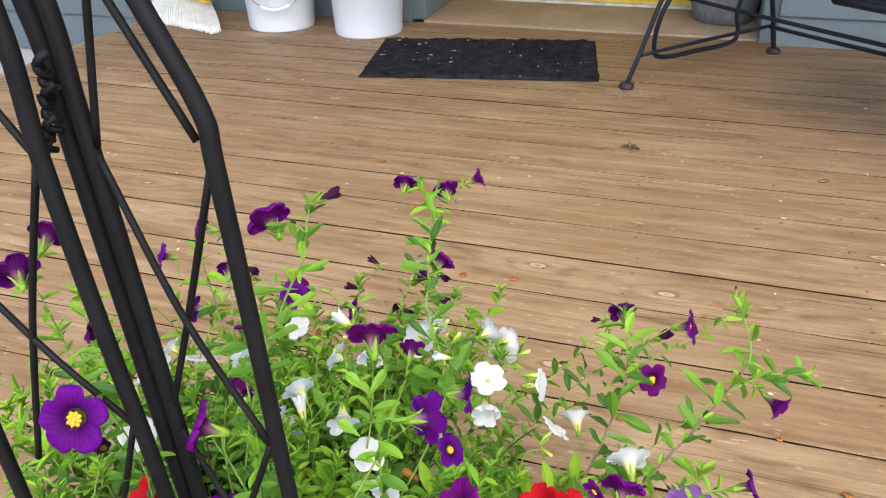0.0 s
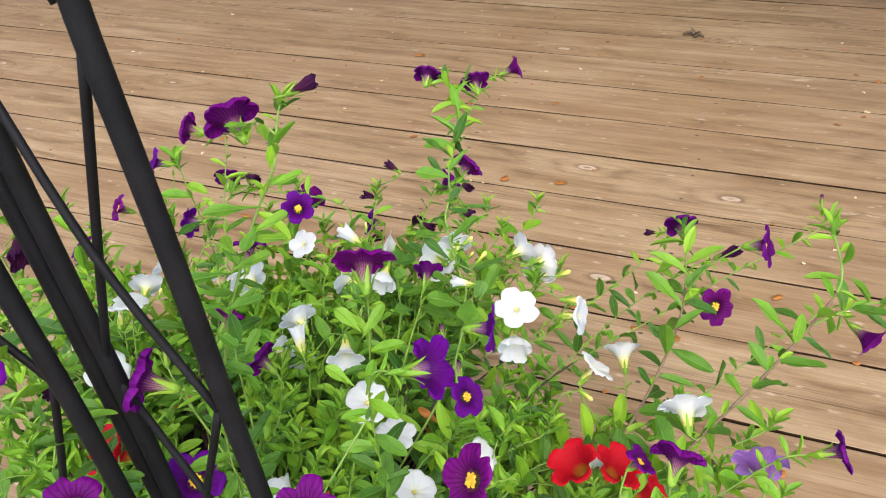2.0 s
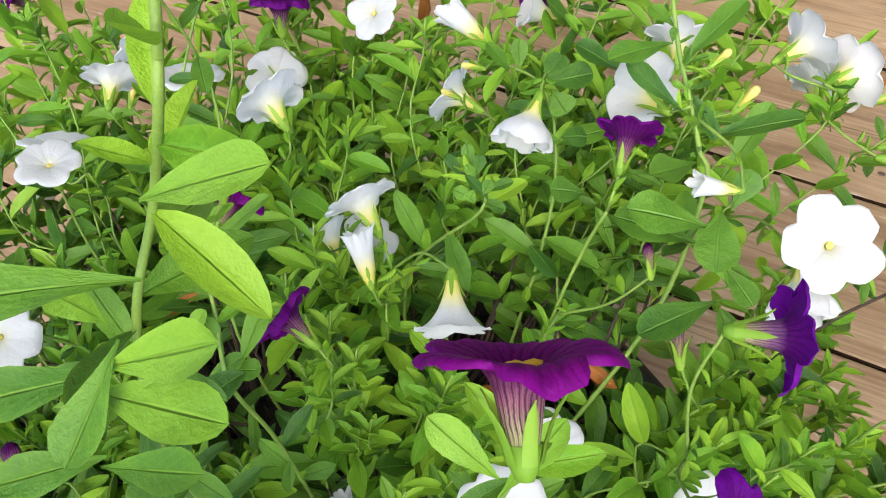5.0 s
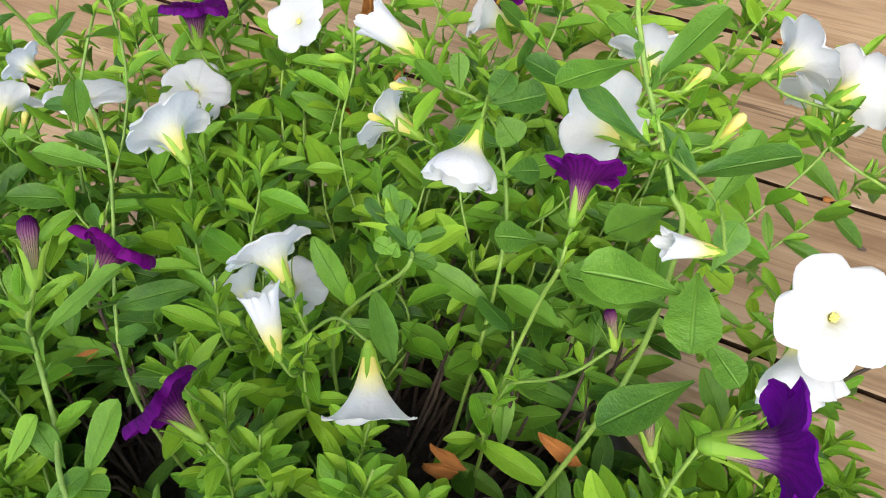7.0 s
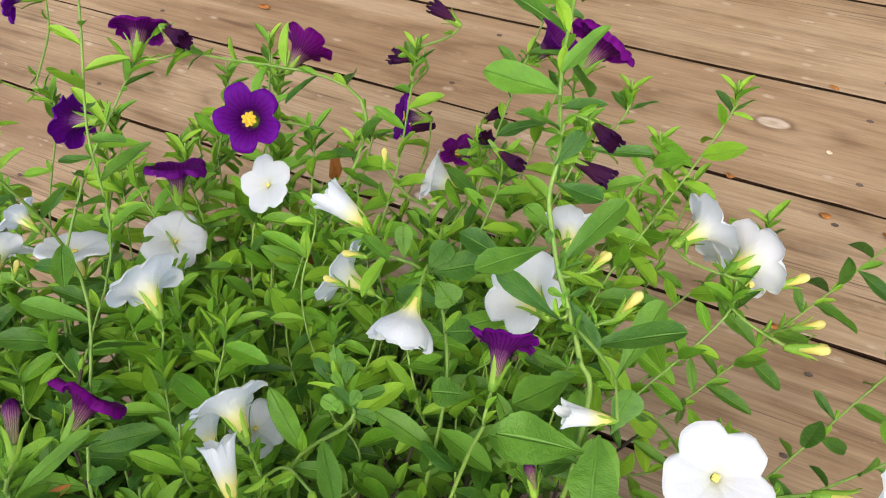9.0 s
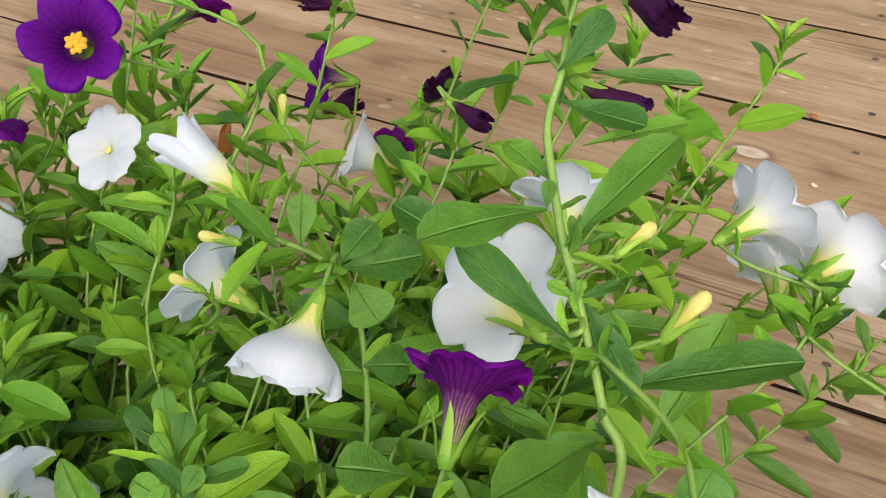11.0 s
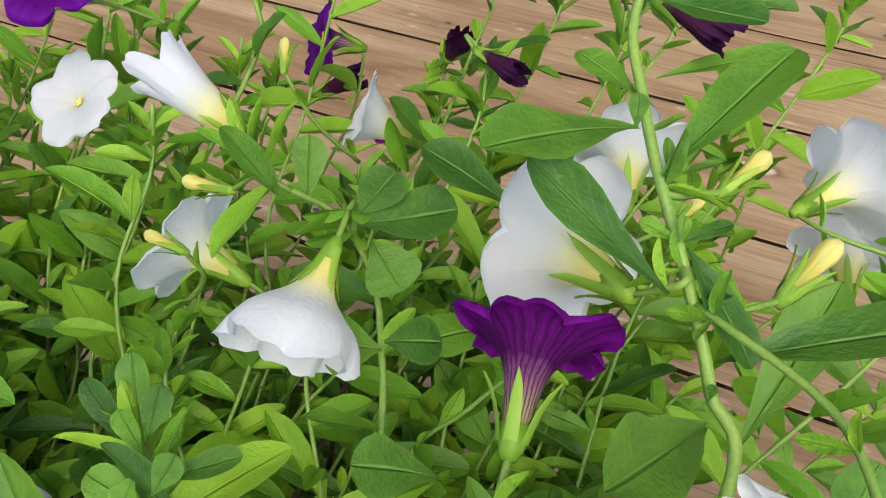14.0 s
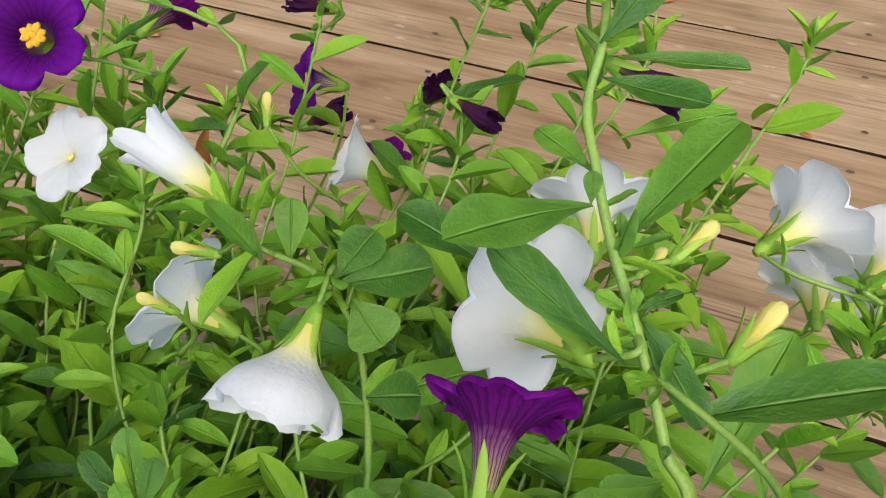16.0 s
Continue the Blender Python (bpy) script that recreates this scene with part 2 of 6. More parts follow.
def petal_material(name, stops, vein, amount, thinness=0.35, gloss=0.12, reach=0.62):
    """Petal: colour runs from the tube to the rim; veins fan out, strong on the tube and fading towards the rim; light comes through."""
    m, n, l, b = shader(name, 0.60, 0.0, gloss)
    at = n.new("ShaderNodeTexCoord")
    info = n.new("ShaderNodeObjectInfo")
    sep = n.new("ShaderNodeSeparateXYZ")
    l.new(at.outputs["UV"], sep.inputs[0])
    r = ramp(n, stops)
    wobble = node(n, "ShaderNodeTexNoise", Scale=3.5, Detail=5.0, Roughness=0.6)
    l.new(at.outputs["Object"], wobble.inputs["Vector"])
    crinkle = node(n, "ShaderNodeTexNoise", Scale=11.0, Detail=3.0)
    l.new(at.outputs["Object"], crinkle.inputs["Vector"])
    l.new(maths(n, l, "ADD", sep.outputs[1], maths(n, l, "MULTIPLY", maths(n, l, "SUBTRACT", wobble.outputs[0], 0.5), 0.14)), r.inputs[0])
    fan = maths(n, l, "ADD", maths(n, l, "MULTIPLY", sep.outputs[0], 78.54), maths(n, l, "MULTIPLY", wobble.outputs[0], 5.0))
    fork = maths(n, l, "ADD", maths(n, l, "MULTIPLY", sep.outputs[0], 188.5), maths(n, l, "MULTIPLY", wobble.outputs[0], 6.0))
    main = maths(n, l, "POWER", maths(n, l, "ABSOLUTE", maths(n, l, "SINE", fan)), 5.0)
    small = maths(n, l, "POWER", maths(n, l, "ABSOLUTE", maths(n, l, "SINE", fork)), 7.0)
    lines = maths(n, l, "MAXIMUM", main, maths(n, l, "MULTIPLY", small, 0.55))
    fade = ramp(n, [(0.08, (0.0, 0.0, 0.0)), (0.24, (1, 1, 1)), (reach, (0.45, 0.45, 0.45)), (1.0, (0.10, 0.10, 0.10))])
    l.new(sep.outputs[1], fade.inputs[0])
    col = mixed(n, l, "MIX", maths(n, l, "MULTIPLY", maths(n, l, "MULTIPLY", lines, fade.outputs[0]), amount), r.outputs[0], vein)
    col = mixed(n, l, "MULTIPLY", 0.04 if name == "white_petal" else 0.30, col, crinkle.outputs[0])
    tint = n.new("ShaderNodeHueSaturation")
    l.new(maths(n, l, "ADD", maths(n, l, "MULTIPLY", info.outputs["Random"], 0.05 if name == "purple_petal" else 0.0), 0.468 if name == "purple_petal" else 0.5), tint.inputs["Hue"])
    l.new(col, tint.inputs["Color"])
    col = tint.outputs[0]
    l.new(col, b.inputs["Base Color"])
    bump(n, l, b, maths(n, l, "ADD", maths(n, l, "MULTIPLY", crinkle.outputs[0], 0.9), maths(n, l, "MULTIPLY", lines, 0.12 if name == "white_petal" else 0.35)), 0.5, 0.0006)
    thin = n.new("ShaderNodeBsdfTranslucent")
    l.new(col, thin.inputs["Color"])
    mix = n.new("ShaderNodeMixShader")
    mix.inputs[0].default_value = thinness
    l.new(b.outputs[0], mix.inputs[1])
    l.new(thin.outputs[0], mix.inputs[2])
    l.new(mix.outputs[0], n["Material Output"].inputs["Surface"])
    return m


DECK = plank_material()
DARK_EDGE = speckled("dark_board_edge", (0.008, 0.0045, 0.0025), (0.040, 0.023, 0.013), 25.0, 0.95, spec=0.0)
SIDING = speckled("blue_grey_paint", (0.120, 0.153, 0.160), (0.160, 0.198, 0.206), 3.0, 0.55, relief=0.15, depth=0.002, fine=60.0)
CONCRETE = speckled("pale_concrete", (0.33, 0.32, 0.29), (0.48, 0.46, 0.42), 4.0, 0.9, relief=0.5, depth=0.004, fine=70.0)
GROUND = speckled("bark_and_soil", (0.05, 0.04, 0.03), (0.14, 0.11, 0.08), 9.0, 0.95, relief=0.8, depth=0.02, fine=80.0)
SILL_BOARD = speckled("weathered_plank", (0.26, 0.18, 0.11), (0.40, 0.29, 0.19), 5.0, 0.75, relief=0.3, depth=0.002, fine=60.0)
FLAKED = speckled("flaking_white_paint", (0.40, 0.35, 0.29), (0.75, 0.72, 0.67), 18.0, 0.7, relief=0.6, depth=0.003)
YELLOW = speckled("yellow_paint", (0.55, 0.40, 0.04), (0.72, 0.54, 0.07), 6.0, 0.5)
BLACK_IRON = speckled("black_powder_coat", (0.003, 0.003, 0.0035), (0.009, 0.009, 0.010), 40.0, 0.62, relief=0.35, depth=0.0006, fine=900.0, spec=0.2)
NAVY_IRON = speckled("dark_blue_enamel", (0.004, 0.006, 0.011), (0.010, 0.014, 0.024), 14.0, 0.45, relief=0.2, depth=0.001, fine=220.0, spec=0.3)
RUST = speckled("worn_foot", (0.008, 0.007, 0.007), (0.04, 0.028, 0.02), 60.0, 0.7)
RUBBER = speckled("black_rubber", (0.003, 0.003, 0.004), (0.032, 0.032, 0.040), 24.0, 0.9, relief=0.9, depth=0.006, fine=120.0, spec=0.12)
BUCKET_WHITE = speckled("white_plastic", (0.74, 0.77, 0.80), (0.82, 0.84, 0.86), 5.0, 0.38, relief=0.05, depth=0.0005)
WIRE = speckled("galvanised_wire", (0.30, 0.30, 0.31), (0.48, 0.48, 0.49), 90.0, 0.35, 0.9)
STONE = speckled("grey_stone", (0.09, 0.088, 0.085), (0.21, 0.205, 0.20), 22.0, 0.85, relief=0.7, depth=0.004, fine=160.0)
BRISTLE = speckled("white_bristle", (0.66, 0.64, 0.58), (0.84, 0.83, 0.79), 30.0, 0.6)
GREEN_PLASTIC = speckled("green_plastic", (0.015, 0.14, 0.06), (0.03, 0.20, 0.09), 20.0, 0.4)
POT_BLACK = speckled("black_plastic", (0.008, 0.008, 0.008), (0.022, 0.021, 0.02), 18.0, 0.5, relief=0.2, depth=0.001)
SOIL = speckled("potting_soil", (0.008, 0.0055, 0.004), (0.035, 0.024, 0.017), 60.0, 0.95, relief=1.0, depth=0.006, fine=300.0)
NAIL = speckled("rusty_nail", (0.02, 0.013, 0.009), (0.11, 0.075, 0.055), 120.0, 0.7)
LITTER = speckled("dry_orange_leaf", (0.20, 0.060, 0.012), (0.50, 0.20, 0.03), 120.0, 0.7, relief=0.4, depth=0.0008, fine=600.0)
CRUMB = speckled("pale_crumb", (0.55, 0.42, 0.24), (0.78, 0.66, 0.46), 90.0, 0.8)
STEM = speckled("green_stem", (0.10, 0.20, 0.024), (0.22, 0.33, 0.05), 70.0, 0.6, relief=0.35, depth=0.0004, fine=1500.0)
WOODY = speckled("woody_stem", (0.09, 0.06, 0.03), (0.22, 0.15, 0.085), 80.0, 0.75, relief=0.5, depth=0.0005, fine=900.0)
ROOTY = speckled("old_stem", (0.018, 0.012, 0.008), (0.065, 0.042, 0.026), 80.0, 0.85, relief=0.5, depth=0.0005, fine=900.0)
CALYX = leaf_material("calyx_green", (0.17, 0.34, 0.03), (0.34, 0.52, 0.06), 0.32)
LEAF = leaf_material("leaf_green", (0.032, 0.104, 0.013), (0.145, 0.312, 0.026))
FRESH = leaf_material("fresh_leaf_green", (0.065, 0.185, 0.015), (0.205, 0.395, 0.030), 0.28)
YOUNG = leaf_material("young_leaf_green", (0.118, 0.298, 0.018), (0.285, 0.485, 0.032), 0.30)
PETALS = {
    "white": petal_material("white_petal", [(0.0, (0.50, 0.58, 0.14)), (0.12, (0.80, 0.71, 0.16)), (0.29, (0.86, 0.79, 0.26)), (0.39, (0.86, 0.82, 0.46)), (0.48, (0.77, 0.775, 0.68)), (0.57, (0.77, 0.78, 0.785)), (1.0, (0.77, 0.78, 0.79))], (0.66, 0.68, 0.70), 0.10, 0.48, 0.2),
    "purple": petal_material("purple_petal", [(0.0, (0.36, 0.45, 0.12)), (0.24, (0.50, 0.42, 0.24)), (0.37, (0.36, 0.14, 0.22)), (0.46, (0.11, 0.003, 0.10)), (0.62, (0.14, 0.002, 0.15)), (1.0, (0.20, 0.003, 0.225))], (0.020, 0.001, 0.026), 0.92, reach=0.92),
    "violet": petal_material("violet_petal", [(0.0, (0.30, 0.36, 0.10)), (0.25, (0.30, 0.16, 0.2)), (0.5, (0.30, 0.12, 0.42)), (1.0, (0.36, 0.19, 0.56))], (0.16, 0.04, 0.22), 0.5),
    "red": petal_material("red_petal", [(0.0, (0.40, 0.30, 0.06)), (0.25, (0.55, 0.25, 0.03)), (0.42, (0.46, 0.006, 0.014)), (1.0, (0.60, 0.006, 0.018))], (0.30, 0.004, 0.008), 0.3),
}
PETALS["royal"] = petal_material("royal_petal", [(0.0, (0.36, 0.45, 0.12)), (0.24, (0.50, 0.42, 0.24)), (0.37, (0.30, 0.14, 0.28)), (0.46, (0.08, 0.002, 0.12)), (0.62, (0.115, 0.0015, 0.19)), (1.0, (0.15, 0.002, 0.28))], (0.03, 0.001, 0.06), 0.85)
PETALS["wilted"] = petal_material("wilted_petal", [(0.0, (0.25, 0.3, 0.08)), (0.3, (0.10, 0.02, 0.06)), (1.0, (0.035, 0.004, 0.045))], (0.015, 0.002, 0.02), 0.5)
YELLOW_ANTHER = speckled("soft_yellow_anther", (0.68, 0.52, 0.06), (0.82, 0.70, 0.20), 400.0, 0.6)
THROAT = speckled("yellow_anther", (0.62, 0.30, 0.01), (0.80, 0.52, 0.03), 400.0, 0.6, relief=0.6, depth=0.0006)


# ---- building blocks ----
def part(name, bm, material, parent, label=""):
    """Links a bmesh as one mesh object under a thing or a part."""
    me = bpy.data.meshes.new(name)
    for f in bm.faces:
        f.smooth = True
    bm.to_mesh(me)
    bm.free()
    me.materials.append(material)
    ob = new(name, me)
    ob.parent = parent
    return tagged(ob, label)


def flat(ob):
    for f in ob.data.polygons:
        f.use_smooth = False
    return ob


def thing(name, at, label, category, group="", kind="", turn=0):
    ob = new(name)
    ob.empty_display_size = 0.05
    ob.matrix_world = pose(*at, 0, 0, turn)
    return tagged(ob, label, category, group, kind)


def box(x0, x1, y0, y1, z0, z1, bevel=0.0, bm=None):
    bm = bm or bmesh.new()
    v = [bm.verts.new((x, y, z)) for x in (x0, x1) for y in (y0, y1) for z in (z0, z1)]
    faces = [bm.faces.new([v[i] for i in q]) for q in ((0, 1, 3, 2), (4, 6, 7, 5), (0, 4, 5, 1), (2, 3, 7, 6), (0, 2, 6, 4), (1, 5, 7, 3))]
    bmesh.ops.recalc_face_normals(bm, faces=faces)
    if bevel:
        bmesh.ops.bevel(bm, geom=list({e for f in faces for e in f.edges}), offset=bevel, segments=2, affect="EDGES", profile=0.5)
    return bm


def spline(points, steps=6):
    """A smooth line through the points."""
    pts = [Vector(p) for p in points]
    if len(pts) < 3:
        return [pts[0].lerp(pts[-1], i / steps) for i in range(steps + 1)]
    ext = [2 * pts[0] - pts[1], *pts, 2 * pts[-1] - pts[-2]]
    out = []
    for a, b, c, d in zip(ext, ext[1:], ext[2:], ext[3:]):
        for i in range(steps):
            t = i / steps
            out.append(0.5 * (2 * b + (c - a) * t + (2 * a - 5 * b + 4 * c - d) * t * t + (3 * b - a - 3 * c + d) * t ** 3))
    return out + [pts[-1]]


def tube(line, radius, sides=10, tip=None, bm=None):
    """A tube along a line; radius runs to tip."""
    bm = bm or bmesh.new()
    tip = radius if tip is None else tip
    rings, last = [], None
    for i, p in enumerate(line):
        t = (line[min(i + 1, len(line) - 1)] - line[max(i - 1, 0)]).normalized()
        u = (last - t * last.dot(t)) if last else t.orthogonal()
        u.normalize()
        last = u
        w = t.cross(u)
        r = radius + (tip - radius) * i / max(1, len(line) - 1)
        rings.append([bm.verts.new(p + r * (u * math.cos(6.28319 * k / sides) + w * math.sin(6.28319 * k / sides))) for k in range(sides)])
    for a, b in zip(rings, rings[1:]):
        for k in range(sides):
            bm.faces.new((a[k], a[(k + 1) % sides], b[(k + 1) % sides], b[k]))
    bm.faces.new(rings[0][::-1])
    bm.faces.new(rings[-1])
    return bm


def lathe(profile, sides=48, bm=None):
    """A body turned about z from (radius, height) pairs."""
    bm = bm or bmesh.new()
    rings = [[bm.verts.new((r * math.cos(6.28319 * k / sides), r * math.sin(6.28319 * k / sides), z)) for k in range(sides)] for r, z in profile]
    for a, b in zip(rings, rings[1:]):
        for k in range(sides):
            bm.faces.new((a[k], a[(k + 1) % sides], b[(k + 1) % sides], b[k]))
    return bm


# ---- the setting ----
ground = new("ground", bpy.data.meshes.new("ground"))
gbm = bmesh.new()
bmesh.ops.create_grid(gbm, x_segments=40, y_segments=40, size=300)
gbm.to_mesh(ground.data)
gbm.free()
ground.data.materials.append(GROUND)
ground.location.z = -0.62
tagged(ground, "dark bark and soil below the deck", "ground", kind="structure")

WALL_Y, RIGHT_Y, DOOR_Y = 3.125, 3.06, 3.52
LEFT_END, DOOR_L, DOOR_R = -2.26, -1.15, 0.24
LAP = 0.178


def lap_wall(name, x0, x1, y, z0, z1, label):
    """A wall of lapped boards, each thicker at its foot."""
    wall = thing(name, ((x0 + x1) / 2, y, 0), label, "wall", kind="structure")
    half = (x1 - x0) / 2
    part("sheathing", box(-half, half, 0.014, 0.14, z0, z1), SIDING, wall)
    mesh = None
    z = z0
    while z < z1 - 0.01:
        if mesh is None:
            bm = bmesh.new()
            prof = [(0.013, 0), (-0.010, 0), (-0.012, 0.003), (-0.0115, 0.012), (0.004, LAP + 0.012), (0.013, LAP + 0.012)]
            ends = [[bm.verts.new((x, q[0], q[1])) for q in prof] for x in (-half, half)]
            for i in range(len(prof)):
                j = (i + 1) % len(prof)
                bm.faces.new((ends[0][i], ends[0][j], ends[1][j], ends[1][i]))
            bm.faces.new(ends[0])
            bm.faces.new(ends[1][::-1])
            bmesh.ops.recalc_face_normals(bm, faces=bm.faces)
            first = flat(part("siding_board", bm, SIDING, wall))
            mesh = first.data
            first.location.z = z
        else:
            ob = new("siding_board", mesh)
            ob.parent, ob.location.z = wall, z
        z += LAP
    return wall


lap_wall("wall_left", -6.0, DOOR_L, WALL_Y, -0.242, 2.55, "blue-grey painted lap siding beside the doorway")
lap_wall("wall_right", DOOR_R, 5.0, RIGHT_Y, -0.076, 2.55, "blue-grey painted lap siding behind the metal bench")
found = thing("foundation", (-3.6, WALL_Y + 0.07, -0.45), "pale concrete footing under the siding", "foundation", kind="structure")
part("footing", box(-2.45, 2.45, -0.058, 0.06, -0.25, 0.208, 0.004), CONCRETE, found)

# unseen roof, added only to shade the wall and the deck before it
shade_roof = thing("unseen_shade_roof", (0, 0, 0), "unseen blue-grey roof added to shade the doorway end of the deck", "roof", kind="structure")
part("soffit", box(-6.0, 5.0, 1.05, 4.2, 2.60, 2.64, 0.004), SIDING, shade_roof)
part("fascia", box(-6.0, 5.0, 1.00, 1.045, 2.58, 2.80, 0.004), SIDING, shade_roof)
part("roof", box(-6.2, 5.2, 0.95, 4.4, 2.805, 2.84, 0.004), CONCRETE, shade_roof)

doorway = thing("door_1", (0, DOOR_Y, 0), "yellow painted door over a flaking white sill", "door", kind="structure")
part("door_leaf", box(DOOR_L + 0.06, DOOR_R - 0.06, 0.012, 0.06, 0.014, 2.05, 0.003), YELLOW, doorway)
part("sill", box(DOOR_L + 0.056, DOOR_R - 0.056, -0.012, 0.10, 0.0, 0.013, 0.003), FLAKED, doorway, "flaking white painted sill")
part("jamb", box(DOOR_L - 0.03, DOOR_L + 0.055, -0.39, 0.12, 0.0, 2.4, 0.004), SIDING, doorway)
part("jamb", box(DOOR_R - 0.055, DOOR_R + 0.03, -0.45, 0.12, 0.0, 2.4, 0.004), SIDING, doorway)
part("lintel", box(DOOR_L - 0.03, DOOR_R + 0.03, -0.38, 0.12, 2.4, 2.56, 0.004), SIDING, doorway)
landing = thing("landing_board", (0, 0, 0), "pale weathered plank laid before the door sill", "plank", kind="structure")
part("plank", box(DOOR_L + 0.056, DOOR_R - 0.056, 3.101, DOOR_Y - 0.013, -0.03, 0.006, 0.004), SILL_BOARD, landing)

# ---- things by the door ----
def bucket(at, turn, tilt):
    b = thing("bucket", at, "white plastic bucket with a wire bail, standing on the deck", "bucket", "buckets by the door", turn=turn)
    prof = [(0.0, 0.004), (0.120, 0.004), (0.128, 0.0), (0.131, 0.006), (0.146, 0.29), (0.153, 0.292), (0.153, 0.300), (0.148, 0.304), (0.150, 0.33), (0.156, 0.332), (0.156, 0.352), (0.150, 0.355), (0.149, 0.368), (0.144, 0.368), (0.127, 0.012), (0.0, 0.011)]
    part("shell", lathe(prof), BUCKET_WHITE, b)
    arc = [(0.158 * math.cos(a), -0.158 * math.sin(a) - 0.008 * math.sin(a) ** 2, 0.312 - tilt * math.sin(a)) for a in [math.pi * i / 18 for i in range(19)]]
    wire = part("bail", tube(spline(arc, 2), 0.0019, 8), WIRE, b, "thin galvanised wire bail")
    part("grip", tube(spline(arc[7:12], 3), 0.0062, 12), BUCKET_WHITE, wire, "white plastic grip")
    for sx in (-1, 1):
        part("ear", tube([Vector((sx * 0.146, 0, 0.312)), Vector((sx * 0.163, 0, 0.312))], 0.013, 14), BUCKET_WHITE, b)
    return b


bucket((-1.640, 2.925, 0.0), 22, 0.215)
bucket((-1.255, 2.915, 0.0), 150, 0.14)

mat = thing("door_mat", (-0.717, 2.648, 0.0), "black recycled rubber door mat strewn with pale crumbs", "mat", turn=10.5)
mbm = bmesh.new()
nx, ny = 90, 56
rng = random.Random(4)
grid = []
for j in range(ny + 1):
    row = []
    for i in range(nx + 1):
        x, y = -0.389 + 0.778 * i / nx, -0.2265 + 0.453 * j / ny
        edge = i in (0, nx) or j in (0, ny)
        rough = 0.006 * noise.noise((x * 42, y * 42, 0.3)) + 0.005 * noise.noise((x * 95, y * 95, 2.0))
        wav = 0.004 * noise.noise((x * 20, y * 20, 7.0)) if edge else 0
        row.append(mbm.verts.new((x + wav, y + wav, 0.004 if edge else 0.012 + rough)))
    grid.append(row)
for j in range(ny):
    for i in range(nx):
        mbm.faces.new((grid[j][i], grid[j][i + 1], grid[j + 1][i + 1], grid[j + 1][i]))
rim = [*grid[0], *[r[-1] for r in grid[1:]], *grid[-1][-2::-1], *[r[0] for r in grid[-2:0:-1]]]
low = [mbm.verts.new((v.co.x, v.co.y, 0.0)) for v in rim]
for i in range(len(rim)):
    j = (i + 1) % len(rim)
    mbm.faces.new((rim[j], rim[i], low[i], low[j]))
part("pad", mbm, RUBBER, mat)

broom = thing("broom", (-2.045, 2.868, 0.0), "white-bristled broom with a yellow and green head, leaning on siding", "broom")
rng = random.Random(9)
bbm = bmesh.new()
for i in range(900):
    u, w = rng.uniform(-1, 1), rng.uniform(-1, 1)
    foot = Vector((u * 0.20 + 0.02, -0.068 - 0.062 * u + w * 0.022, rng.uniform(0.001, 0.012)))
    top = Vector((u * 0.105 - 0.065, w * 0.018 + 0.100, 0.088 - 0.023 * u))
    mid = foot.lerp(top, 0.5) + Vector((u * 0.016, -0.012, 0.0))
    tube(spline([foot, mid, top], 2), 0.0024, 4, 0.002, bbm)
part("bristle_tuft", bbm, BRISTLE, broom, "splayed white bristles")
head, band = box(-0.180, 0.050, 0.075, 0.125, 0.079, 0.165, 0.012), box(-0.183, 0.053, 0.072, 0.128, 0.068, 0.081, 0.004)
for bm in (head, band):
    for v in bm.verts:  # the head leans to one side
        v.co.z -= 0.22 * (v.co.x + 0.065)
part("head", head, YELLOW, broom, "yellow plastic head")
part("band", band, GREEN_PLASTIC, broom, "green band over the bristles")
part("handle", tube([Vector((-0.065, 0.102, 0.16)), Vector((-0.03, 0.225, 1.35))], 0.012, 14), YELLOW, broom)

urn = thing("stone_planter", (0.055, 3.375, 0.0065), "round grey stone planter standing on the door landing", "planter")
part("bowl", lathe([(0, 0.0), (0.105, 0.0), (0.115, 0.006), (0.128, 0.06), (0.142, 0.15), (0.150, 0.24), (0.158, 0.25), (0.160, 0.275), (0.152, 0.282), (0.136, 0.278), (0.13, 0.24), (0.0, 0.235)], 40), STONE, urn)

# metal glider bench: its end frame stands at the left, its rails run off to the right
bench = thing("glider_bench", (0.015, 2.70, 0.0), "dark blue tubular metal glider bench on the deck", "bench")
along, across = Vector((0.777, -0.630, 0)), Vector((0.652, 0.758, 0))


def bench_tube(name, pts, r, label=""):
    base = Vector((0.015, 2.70, 0))
    return part(name, tube(spline([Vector(p) - base for p in pts], 5), r, 12), NAVY_IRON, bench, label)


